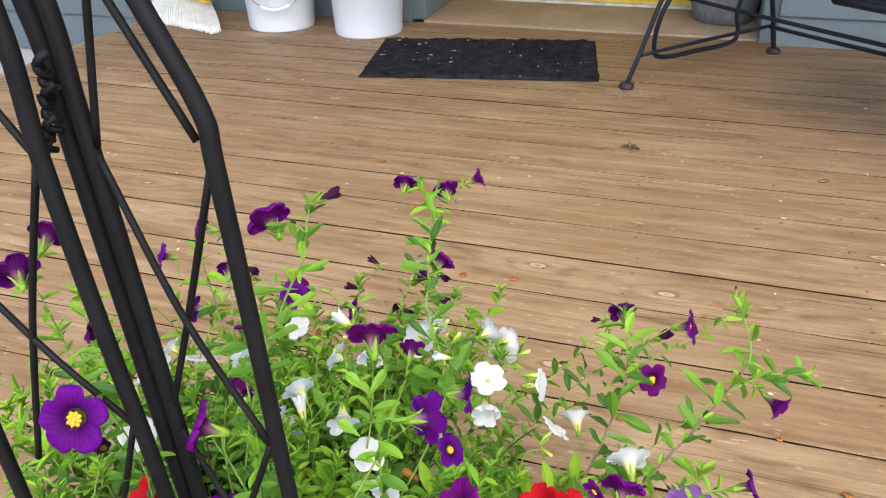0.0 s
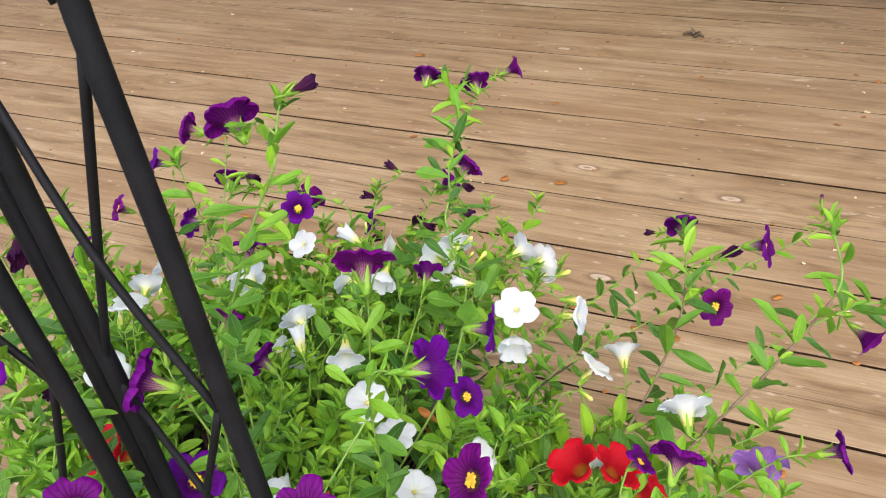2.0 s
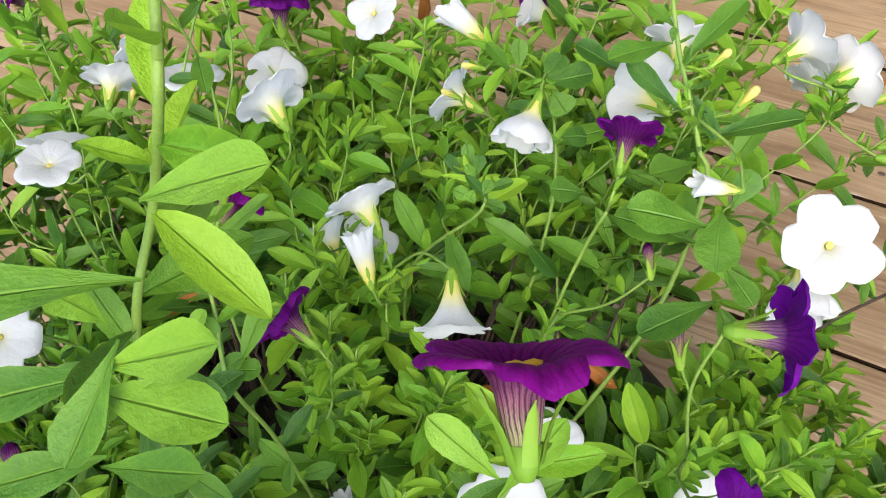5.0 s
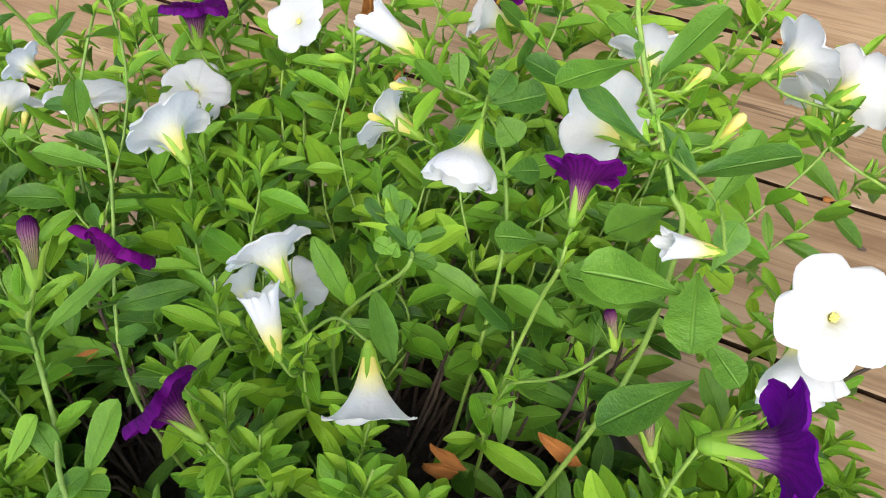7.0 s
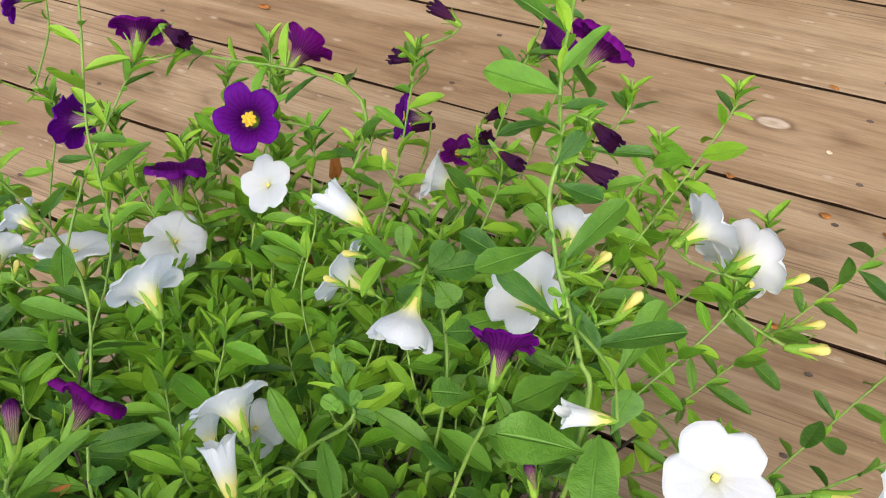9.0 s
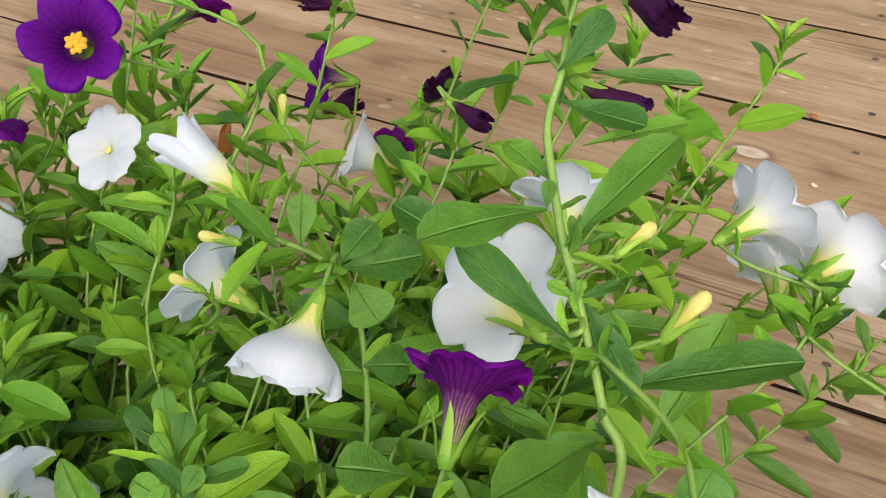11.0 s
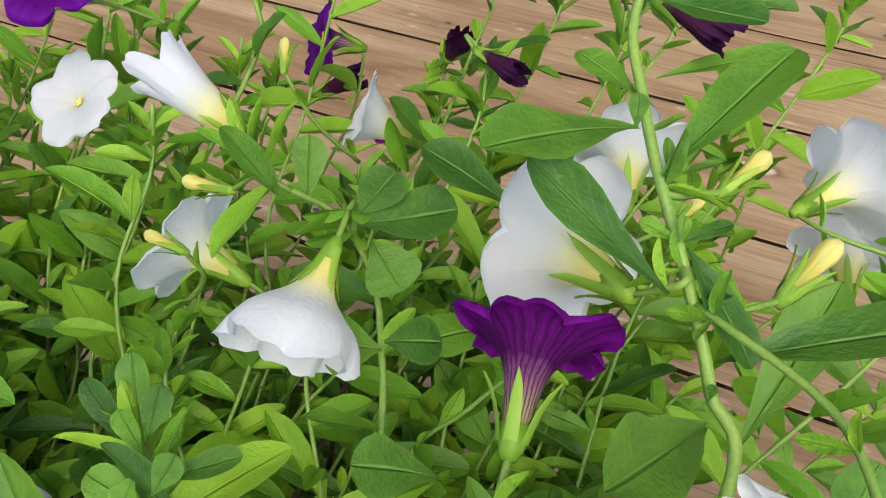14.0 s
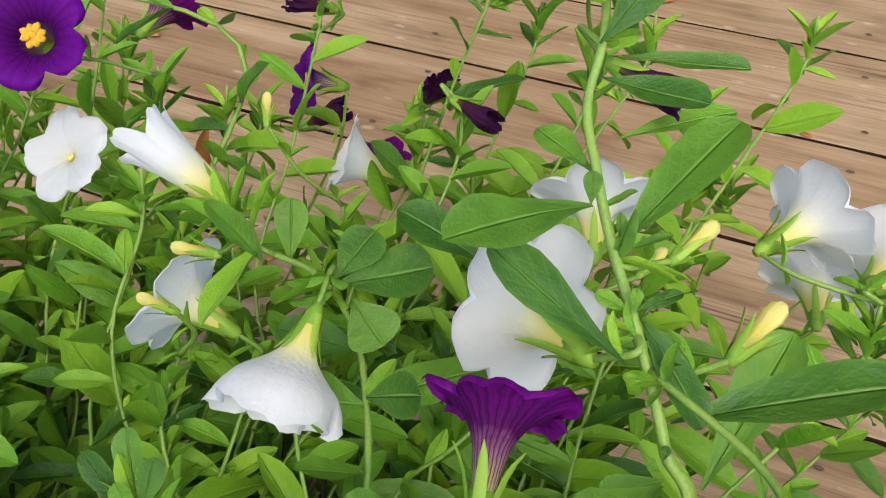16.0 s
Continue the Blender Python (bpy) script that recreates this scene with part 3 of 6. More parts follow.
for shift in (0.0, 1.25):
    o = along * shift
    bench_tube("leg", [Vector(p) + o for p in ((-0.203, 2.452, 0.012), (-0.172, 2.476, 0.11), (-0.125, 2.515, 0.27), (-0.10, 2.545, 0.33))], 0.0072)
    bench_tube("leg", [Vector(p) + o for p in ((0.232, 2.949, 0.012), (0.215, 2.93, 0.11), (0.186, 2.89, 0.25), (0.17, 2.87, 0.33))], 0.0085)
    bench_tube("top_bar", [Vector(p) + o for p in ((-0.10, 2.545, 0.33), (0.03, 2.71, 0.345), (0.17, 2.87, 0.33))], 0.0085)
    bench_tube("cross_bar", [Vector(p) + o for p in ((-0.168, 2.480, 0.098), (0.02, 2.69, 0.103), (0.214, 2.925, 0.10))], 0.0062)
    bench_tube("swing_hanger", [Vector(p) + o for p in ((-0.075, 2.60, 0.31), (-0.128, 2.565, 0.20), (-0.140, 2.570, 0.095), (-0.112, 2.60, 0.062), (-0.02, 2.70, 0.060), (0.085, 2.815, 0.062), (0.105, 2.84, 0.095), (0.095, 2.835, 0.17), (0.13, 2.84, 0.30))], 0.0075, "bent flat hanger of the glider")
    for x, y in ((-0.203, 2.452), (0.232, 2.949)):
        c = Vector((x, y, 0)) + o - Vector((0.015, 2.70, 0))
        f = part("foot", lathe([(0.0, 0.0), (0.021, 0.0), (0.024, 0.004), (0.023, 0.012), (0.015, 0.020), (0.0, 0.021)], 20), RUST, bench, "worn round glide foot")
        f.location = c
bench_tube("rail", [(-0.062, 2.789, 0.205), (0.24, 2.544, 0.20), (0.98, 1.93, 0.20)], 0.0062)
bench_tube("rail", [(0.205, 2.885, 0.105), (0.524, 2.643, 0.10), (1.10, 2.215, 0.10)], 0.0066)
sb = bmesh.new()
for i in range(34):
    a = Vector((0.30, 2.175, 0.36)) - Vector((0.015, 2.70, 0)) + along * (0.02 + 0.03 * i)
    tube([a, a + across * 0.5], 0.006, 6, None, sb)
for i in range(17):
    a = Vector((0.30, 2.175, 0.362)) - Vector((0.015, 2.70, 0)) + across * (0.01 + 0.03 * i)
    tube([a, a + along * 1.02], 0.006, 6, None, sb)
part("seat", sb, NAVY_IRON, bench, "dark expanded metal seat")
bench_tube("seat_edge", [(0.30, 2.175, 0.352), (0.70, 1.85, 0.352), (1.09, 1.53, 0.352)], 0.013)
for p in ((0.30, 2.175), (1.09, 1.53)):
    bench_tube("seat_side", [(p[0], p[1], 0.352), (p[0] + 0.163, p[1] + 0.19, 0.352), (p[0] + 0.326, p[1] + 0.379, 0.352)], 0.012)
    bench_tube("seat_post", [(p[0] + 0.15, p[1] + 0.17, 0.35), (p[0] + 0.19, p[1] + 0.16, 0.28), (p[0] + 0.20, p[1] + 0.145, 0.20)], 0.008)

# ---- pot and trellis ----
POT = Vector((-0.25, 0.33, 0.0))
pot = thing("plant_pot", POT, "black plastic pot full of dark soil, standing on the deck", "pot")
part("shell", lathe([(0.0, 0.0), (0.142, 0.0), (0.148, 0.004), (0.182, 0.205), (0.194, 0.207), (0.197, 0.214), (0.196, 0.238), (0.190, 0.241), (0.184, 0.236), (0.178, 0.20), (0.0, 0.19)], 56), POT_BLACK, pot)
sbm = bmesh.new()
rings = []
for i in range(15):
    r = 0.181 * i / 14
    rings.append([sbm.verts.new((r * math.cos(6.28319 * k / 48), r * math.sin(6.28319 * k / 48), 0.212 + 0.012 * noise.noise((r * 30 * math.cos(6.28319 * k / 48), r * 30 * math.sin(6.28319 * k / 48), 1.7)))) for k in range(48)])
for a, b in zip(rings, rings[1:]):
    for k in range(48):
        sbm.faces.new((a[k], a[(k + 1) % 48], b[(k + 1) % 48], b[k]))
bmesh.ops.remove_doubles(sbm, verts=sbm.verts, dist=1e-5)
part("soil", sbm, SOIL, pot, "dark crumbly potting soil")

trellis = thing("garden_trellis", (-0.22, 0.27, 0.20), "black metal trellis of tubes and thin zigzag rods in the pot", "trellis")


def bar(name, pts, r):
    return part(name, tube(spline([Vector(p) - Vector((-0.22, 0.27, 0.20)) for p in pts], 6), r, 14), BLACK_IRON, trellis)


TUBE, ROD = 0.0047, 0.0020
bar("tube", [(-0.149, 0.275, 0.205), (-0.164, 0.275, 0.453), (-0.1695, 0.275, 0.560), (-0.1755, 0.275, 0.662), (-0.178, 0.275, 0.690), (-0.200, 0.275, 0.738), (-0.240, 0.275, 0.82), (-0.30, 0.275, 0.90)], TUBE)
bar("tube", [(-0.232, 0.285, 0.205), (-0.240, 0.287, 0.417), (-0.249, 0.287, 0.557), (-0.2575, 0.287, 0.678), (-0.263, 0.287, 0.745), (-0.30, 0.287, 0.90)], TUBE)
bar("tube", [(-0.238, 0.287, 0.205), (-0.251, 0.287, 0.415), (-0.268, 0.287, 0.656), (-0.274, 0.287, 0.732), (-0.32, 0.287, 0.90)], TUBE)
bar("tube", [(-0.226, 0.262, 0.205), (-0.243, 0.262, 0.452), (-0.255, 0.262, 0.560), (-0.2640, 0.262, 0.663), (-0.267, 0.262, 0.74), (-0.30, 0.262, 0.90)], TUBE)
bar("rod", [(-0.225, 0.275, 0.755), (-0.183, 0.275, 0.675)], ROD)
bar("rod", [(-0.179, 0.275, 0.660), (-0.212, 0.279, 0.570), (-0.246, 0.287, 0.487)], ROD)
bar("rod", [(-0.253, 0.287, 0.656), (-0.212, 0.276, 0.570), (-0.169, 0.272, 0.497)], ROD)
bar("rod", [(-0.169, 0.272, 0.497), (-0.206, 0.280, 0.41), (-0.240, 0.286, 0.33)], ROD)
bar("rod", [(-0.246, 0.287, 0.487), (-0.205, 0.281, 0.41), (-0.160, 0.275, 0.33)], ROD)
bar("rod", [(-0.233, 0.287, 0.755), (-0.252, 0.287, 0.660)], ROD)
bar("rod", [(-0.300, 0.262, 0.71), (-0.2665, 0.262, 0.663)], ROD)
bar("rod", [(-0.267, 0.262, 0.662), (-0.303, 0.262, 0.562), (-0.336, 0.262, 0.45)], ROD)
bar("rod", [(-0.345, 0.262, 0.590), (-0.300, 0.262, 0.541), (-0.252, 0.262, 0.499)], ROD)
bar("rod", [(-0.252, 0.262, 0.499), (-0.285, 0.262, 0.41), (-0.325, 0.262, 0.33)], ROD)
bar("tube", [(-0.353, 0.262, 0.205), (-0.368, 0.262, 0.50), (-0.388, 0.262, 0.80)], TUBE)
cbm = bmesh.new()
for k in range(9):  # twisted wire clip that ties two tubes
    f = k / 8
    c = Vector((-0.259 - 0.006 * f, 0.2745 + 0.0015 * math.sin(5 * f), 0.708 - 0.042 * f)) - Vector((-0.22, 0.27, 0.20))
    tube(spline([c + Vector((0.0042 * math.cos(2.1 * k), -0.003 * math.sin(2.1 * k), 0.004)), c + Vector((0, -0.004, 0)), c + Vector((-0.0042 * math.cos(1.7 * k), 0.003, -0.0045))], 4), 0.0022, 7, 0.0018, cbm)
part("clamp", cbm, BLACK_IRON, trellis, "twisted black wire clip")

# ---- plants ----
rng = random.Random(21)
PLANTS = {
    "white": thing("white_flowering_plant", (-0.24, 0.40, 0.212), "bushy plant with white yellow-throated trumpet flowers in the pot", "plant"),
    "purple": thing("purple_flowering_plant", (-0.20, 0.33, 0.212), "sprawling plant with deep purple trumpet flowers in the pot", "plant"),
    "red": thing("red_flowering_plant", (-0.28, 0.26, 0.212), "small plant with bright red trumpet flowers in the pot", "plant"),
}
PLANTS["violet"] = PLANTS["royal"] = PLANTS["purple"]
LEAVES = []  # (plant, matrix, young, tagged near or not)


def child(name, data, plant, m):
    ob = new(name, data)
    ob.parent = PLANTS[plant]
    ob.matrix_parent_inverse = PLANTS[plant].matrix_world.inverted()
    ob.matrix_basis = m
    return ob


def leaf_mesh(name, curl, fold, wave, shape, material, blunt=0.55):
    """A blunt lance-shaped leaf, 1 long and 1 wide, on a short narrow foot, growing along y with its face to z."""
    rows, cols = 9, 6
    co, faces, uvs = [], [], []
    peak = (shape / (shape + blunt)) ** shape * (blunt / (shape + blunt)) ** blunt
    for i in range(rows + 1):
        v = 0.5 - 0.5 * math.cos(math.pi * (i / rows) ** 0.92)
        w = 0.035 + 0.465 * v ** shape * max(0.0, 1 - v) ** blunt / peak if i < rows else 0.012
        for j in range(cols + 1):
            u = 2 * j / cols - 1
            rise = fold * (abs(u) ** 1.4) * w * 0.5 * (1 - 0.5 * v)
            ripple = wave * abs(u) ** 2 * w * 0.10 * math.sin(7 * v + (2.0 if u > 0 else 0.4))
            co.append((u * w * (1 - 0.06 * fold), v, rise + ripple - curl * v * v - 0.25 * curl * max(0.0, v - 0.75) ** 1.5))
            uvs.append((0.5 + 0.5 * u, v))
    for i in range(rows):
        for j in range(cols):
            a = i * (cols + 1) + j
            faces.append((a, a + 1, a + cols + 2, a + cols + 1))
    me = bpy.data.meshes.new(name)
    me.from_pydata(co, [], faces)
    layer = me.uv_layers.new(name="UVMap")
    layer.data.foreach_set("uv", [c for p in me.loops for c in uvs[p.vertex_index]])
    me.polygons.foreach_set("use_smooth", [True] * len(me.polygons))
    me.materials.append(material)
    return me


OLD_LEAVES = [leaf_mesh("leaf", c, f, w, s, LEAF, k) for c, f, w, s, k in ((0.07, 0.45, 0.5, 1.05, 0.80), (0.16, 0.35, 1.0, 0.95, 0.74), (-0.03, 0.60, 0.7, 1.2, 0.90), (0.24, 0.25, 1.2, 1.05, 0.78), (0.11, 0.65, 0.6, 0.9, 0.72), (0.19, 0.55, 1.4, 1.15, 0.84), (0.02, 0.40, 0.9, 0.95, 0.70))]
NEW_LEAVES = [leaf_mesh("young_leaf", c, f, w, s, YOUNG, k) for c, f, w, s, k in ((0.04, 0.75, 0.3, 1.0, 0.80), (-0.08, 0.85, 0.3, 1.1, 0.86), (0.13, 0.65, 0.4, 0.9, 0.74), (0.20, 0.50, 0.6, 1.0, 0.80))]


LARGE_LEAVES, FRESH_LEAVES = [[leaf_mesh("leaf", c, f, w, s, green, k) for c, f, w, s, k in ((0.08, 0.30, 0.6, 1.55, 0.62), (0.15, 0.22, 1.0, 1.40, 0.58), (-0.04, 0.40, 0.8, 1.70, 0.64))] for green in (LEAF, FRESH)]


def leaf_pose(base, axis, face, length, width):
    y = axis.normalized()
    x = y.cross(face)
    if x.length < 1e-4:
        x = y.orthogonal()
    x.normalize()
    z = x.cross(y)
    m = Matrix((x * width, y * length, z * length)).transposed().to_4x4()
    m.translation = base
    return m


def add_leaf(plant, base, axis, face, length, width, young=False):
    LEAVES.append((plant, leaf_pose(Vector(base), Vector(axis), Vector(face), length, width), young))


def big_leaf(plant, base, tip, width, face, material=LEAF):
    base, tip = Vector(base), Vector(tip)
    m = leaf_pose(base, tip - base, Vector(face), (tip - base).length * 1.02, width * 1.22)
    child("leaf", rng.choice(LARGE_LEAVES if material is LEAF else FRESH_LEAVES), plant, m)


def dress(plant, line, start, size, gap, tuft=True, fresh=0.80):
    """Leaves in turn along a stem from the fraction start on, and a tuft of small ones at its tip."""
    length = sum((b - a).length for a, b in zip(line, line[1:]))
    run, turn, nxt = 0.0, rng.uniform(0, 6.28), length * start
    for a, b in zip(line, line[1:]):
        step = (b - a).length
        while nxt < run + step and nxt < length * 0.985:
            f = nxt / length
            at = a.lerp(b, (nxt - run) / step)
            t = (b - a).normalized()
            side = t.orthogonal().normalized()
            out = Matrix.Rotation(turn, 3, t) @ side
            turn += 2.4 + rng.uniform(-0.4, 0.4)
            axis = out + t * rng.uniform(0.0, 0.5) + Vector((0, 0, rng.uniform(-0.15, 0.25)))
            face = Vector((0.05, -0.3, 1)) + t * 0.25 + Vector((rng.uniform(-0.45, 0.45), rng.uniform(-0.45, 0.45), 0))
            s = size * rng.uniform(0.60, 1.32) * (1.0 if f < 0.75 else 1.0 - 1.6 * (f - 0.75))
            add_leaf(plant, at, axis, face, s, s * rng.uniform(0.29, 0.41), f > fresh)
            if rng.random() < 0.35:
                s2 = s * rng.uniform(0.35, 0.55)
                add_leaf(plant, at, axis * 0.4 + t + Vector((rng.uniform(-0.4, 0.4), rng.uniform(-0.4, 0.4), 0.2)), face, s2, s2 * 0.38, True)
            nxt += gap * rng.uniform(0.7, 1.3)
        run += step
    if tuft:
        t = (line[-1] - line[-3]).normalized()
        for k in range(7):
            out = Matrix.Rotation(k * 2.4, 3, t) @ t.orthogonal().normalized()
            s = size * rng.uniform(0.38, 0.7)
            add_leaf(plant, line[-1] - t * 0.002 * k, t * rng.uniform(0.6, 1.3) + out * 0.8, t * 0.9 + Vector((0, 0, 0.3)) - out * 0.4, s, s * 0.34, k < 5)


def stem_part(plant, line, r, tip, woody=False, old=False):
    bm = tube(line, r, 7, tip)
    me = bpy.data.meshes.new("stem")
    for f in bm.faces:
        f.smooth = True
    bm.to_mesh(me)
    bm.free()
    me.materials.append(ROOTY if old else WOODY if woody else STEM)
    child("stem", me, plant, Matrix())


LONG = []  # points along the long stems, from which flowers branch


def long_stem(plant, points, r, gap=0.0135, woody=False, size=0.0265, bare=None, host=True):
    line = spline(points, 7)
    if host:
        LONG.extend(line[len(line) // 3:])
    stem_part(plant, line[:len(line) * 3 // 4], r, r * 0.75, woody)
    stem_part(plant, line[len(line) * 3 // 4 - 1:], r * 0.75, r * 0.6)
    first = len(LEAVES)
    dress(plant, line, 0.35, size, gap)
    if bare:
        LEAVES[first:] = [leaf for leaf in LEAVES[first:] if not bare[0] < leaf[1].translation.z < bare[1]]


def root_for(p, spread=0.75):
    d = Vector((p.x - POT.x, p.y - POT.y, 0))
    d = d.normalized() * min(d.length * 0.75, 0.15 * spread + rng.uniform(0, 0.035)) if d.length > 1e-4 else d
    return Vector((POT.x + d.x + rng.uniform(-0.02, 0.02), POT.y + d.y + rng.uniform(-0.02, 0.02), 0.205))


def short_stem(plant, base, along, size=0.026, gap=0.0125, tuft=False, start=0.4):
    """A stem from the soil that ends at base, arriving in the direction along."""
    root = root_for(base)
    mid = root.lerp(base, 0.55) + Vector((rng.uniform(-0.012, 0.012), rng.uniform(-0.012, 0.012), 0.012))
    back = base - along * 0.018
    bend = Vector((rng.uniform(-0.03, 0.03), rng.uniform(-0.03, 0.03), 0.018))
    kink = Vector((rng.uniform(-0.006, 0.006), rng.uniform(-0.006, 0.006), rng.uniform(-0.002, 0.004)))
    line = spline([root, root.lerp(mid, 0.5) + bend, mid, mid.lerp(back, 0.5) + kink, back, base], 5)
    if tuft and (sum(open_gap(p) for p in line[8:-4]) > 3 or any((p - q).length < r for p in line[-7:] for q, r in FACES)):
        return
    LONG.extend(line[8:])
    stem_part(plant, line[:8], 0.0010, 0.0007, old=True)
    stem_part(plant, line[7:], 0.00058, 0.0005)
    dress(plant, line[:-2], start, size, gap, tuft, 0.63 if tuft else 0.80)
    if not tuft:
        for k in range(5):
            out = Matrix.Rotation(k * 2.4 + base.x * 90, 3, along) @ along.orthogonal().normalized()
            s = rng.uniform(0.008, 0.015)
            add_leaf(plant, base - along * (0.005 + 0.0025 * k), along * rng.uniform(0.5, 1.0) + out, along - out * 0.3 + Vector((0, 0, 0.4)), s, s * 0.33, True)


def twig(plant, base, along, reach=0.065):
    """A slender stalk from a stem close by to the foot of a flower; a leafy stem of its own where none is near."""
    near = [p for p in LONG if (p - base).length < reach and (base - p).dot(along) > -0.012 and p.z < base.z + 0.015]
    near = near or [p for p in LONG if (p - base).length < 0.045]
    if not near:
        short_stem(plant, base, along, 0.021, 0.0095, start=0.22)
        return
    at = min(near, key=lambda p: (p - base).length + 0.9 * math.hypot(p.x - base.x, p.y - base.y) + 0.5 * max(0.0, 0.012 - (p - base).length))
    line = spline([at, at.lerp(base, 0.55) - along * 0.005 + Vector((0, 0, 0.003)), base], 6)
    stem_part(plant, line, 0.00065, 0.00055)
    for q, count in ((0.12, 3), (0.72, 2)):
        p = line[int(q * (len(line) - 1))]
        for k in range(count):
            out = Matrix.Rotation(k * 2.2 + base.x * 70, 3, along) @ along.orthogonal().normalized()
            s = rng.uniform(0.0055, 0.0105)
            add_leaf(plant, p, along * rng.uniform(0.3, 0.9) + out, along - out * 0.3 + Vector((0, -0.2, 0.6)), s, s * 0.36, k < 2)


# radius and height along the flower, from the tube's foot to the rim
FORMS = {
    "face": ((0.0, 0.09, -1.20), (0.16, 0.15, -0.95), (0.32, 0.16, -0.62), (0.42, 0.02, -0.22), (0.50, 0.24, -0.14), (0.62, 0.52, -0.03), (0.80, 0.82, 0.03), (0.92, 0.97, 0.02), (1.0, 1.02, -0.04)),
    "open": ((0.0, 0.10, -1.15), (0.16, 0.17, -0.90), (0.32, 0.23, -0.58), (0.42, 0.27, -0.30), (0.52, 0.40, -0.10), (0.66, 0.64, 0.00), (0.82, 0.87, 0.03), (0.93, 0.98, 0.00), (1.0, 1.02, -0.07)),
    "flare": ((0.0, 0.10, -1.25), (0.16, 0.16, -0.98), (0.32, 0.20, -0.66), (0.42, 0.26, -0.40), (0.52, 0.42, -0.16), (0.66, 0.68, 0.03), (0.82, 0.90, 0.11), (0.93, 1.00, 0.09), (1.0, 1.03, 0.02)),
    "dome": ((0.0, 0.10, -1.30), (0.16, 0.17, -1.02), (0.32, 0.22, -0.72), (0.42, 0.29, -0.46), (0.52, 0.47, -0.22), (0.66, 0.71, -0.06), (0.82, 0.91, -0.02), (0.93, 1.01, -0.12), (1.0, 1.04, -0.26)),
    "limb": ((0.0, 0.09, -1.20), (0.16, 0.17, -0.94), (0.32, 0.22, -0.66), (0.42, 0.27, -0.44), (0.52, 0.43, -0.22), (0.66, 0.69, -0.08), (0.82, 0.91, -0.02), (0.93, 1.01, -0.03), (1.0, 1.05, -0.09)),
    "bell": ((0.0, 0.09, -1.62), (0.16, 0.17, -1.32), (0.32, 0.25, -0.98), (0.42, 0.34, -0.72), (0.52, 0.47, -0.47), (0.66, 0.66, -0.22), (0.82, 0.85, -0.04), (0.93, 0.99, 0.01), (1.0, 1.08, -0.02)),
    "skirt": ((0.0, 0.09, -1.60), (0.16, 0.17, -1.30), (0.32, 0.23, -1.00), (0.42, 0.34, -0.80), (0.52, 0.54, -0.62), (0.66, 0.80, -0.42), (0.82, 0.96, -0.14), (0.93, 1.01, 0.08), (1.0, 1.05, 0.18)),
    "cone": ((0.0, 0.10, -1.25), (0.16, 0.20, -0.98), (0.32, 0.27, -0.66), (0.42, 0.31, -0.40), (0.52, 0.36, -0.12), (0.66, 0.43, 0.16), (0.82, 0.50, 0.38), (0.93, 0.56, 0.50), (1.0, 0.60, 0.55)),
    "wilt": ((0.0, 0.10, -1.20), (0.16, 0.15, -0.92), (0.32, 0.20, -0.66), (0.42, 0.24, -0.46), (0.52, 0.28, -0.25), (0.66, 0.36, 0.00), (0.82, 0.38, 0.22), (0.93, 0.34, 0.34), (1.0, 0.38, 0.42)),
}


def corolla(form, seed, material, cut=0.13, ruffle=1.0):
    """Five fused petals, radius 1, facing z; u runs round and v from the tube to the rim. Each lobe bows and hangs by its own amount."""
    sides, rows = 60, 18
    table = np.array(FORMS[form])
    r2 = random.Random(1000 + seed)
    droop = [r2.uniform(-0.20, 0.13) for _ in range(5)]
    reach = [r2.uniform(-0.06, 0.08) for _ in range(5)]
    co, faces, uvs = [], [], []
    for i in range(rows + 1):
        s = i / rows
        r, h = (float(np.mean([np.interp(q, table[:, 0], table[:, k]) for q in (s - 0.035, s, s + 0.035)])) if 0 < i < rows else float(np.interp(s, table[:, 0], table[:, k])) for k in (1, 2))
        rim = max(0.0, (s - 0.42) / 0.58)
        for j in range(sides + 1):
            a = 6.28319 * (j % sides) / sides
            k = int(round(a / 1.256637)) % 5
            lobe = abs(math.cos(2.5 * a))
            full = min(1.0, lobe * 1.35)
            notch = 1 - cut * rim ** 2.2 * (1 - full) ** 1.2 + 0.9 * reach[k] * rim ** 2 * lobe
            rib = math.exp(-((a - 1.256637 * round(a / 1.256637)) / 0.055) ** 2)
            wob = noise.noise((2.4 * math.cos(a), 2.4 * math.sin(a), seed * 3.7 + s))
            rr = r * notch * (1 + 0.07 * rim * wob)
            hh = h + ruffle * rim ** 1.5 * lobe * droop[k] + 0.10 * rim * (full - 0.6) * (1 - rim * 0.6) - 0.035 * rib * rim
            hh += ruffle * rim ** 2 * (0.10 * noise.noise((1.8 * math.cos(a) + 9, 1.8 * math.sin(a), seed * 1.3)) + 0.030 * math.sin(15 * a + seed) * (0.5 + wob))
            if form == "wilt":
                rr *= 1 + 0.45 * rim * noise.noise((4 * math.cos(a), 4 * math.sin(a), seed + 2 * s))
                hh += 0.25 * rim * noise.noise((3 * math.cos(a), 3 * math.sin(a), seed + 5.5))
            if form == "cone":  # pleats of a flower that is closing
                rr *= 1 - 0.20 * rim * (1 - lobe)
                hh += 0.12 * rim * lobe
            co.append((rr * math.cos(a), rr * math.sin(a), hh))
            uvs.append((j / sides, s))
    for i in range(rows):
        for j in range(sides):
            a = i * (sides + 1) + j
            faces.append((a, a + 1, a + sides + 2, a + sides + 1))
    me = bpy.data.meshes.new("flower")
    me.from_pydata(co, [], faces)
    layer = me.uv_layers.new(name="UVMap")
    layer.data.foreach_set("uv", [c for p in me.loops for c in uvs[p.vertex_index]])
    me.polygons.foreach_set("use_smooth", [True] * len(me.polygons))
    me.materials.append(material)
    return me


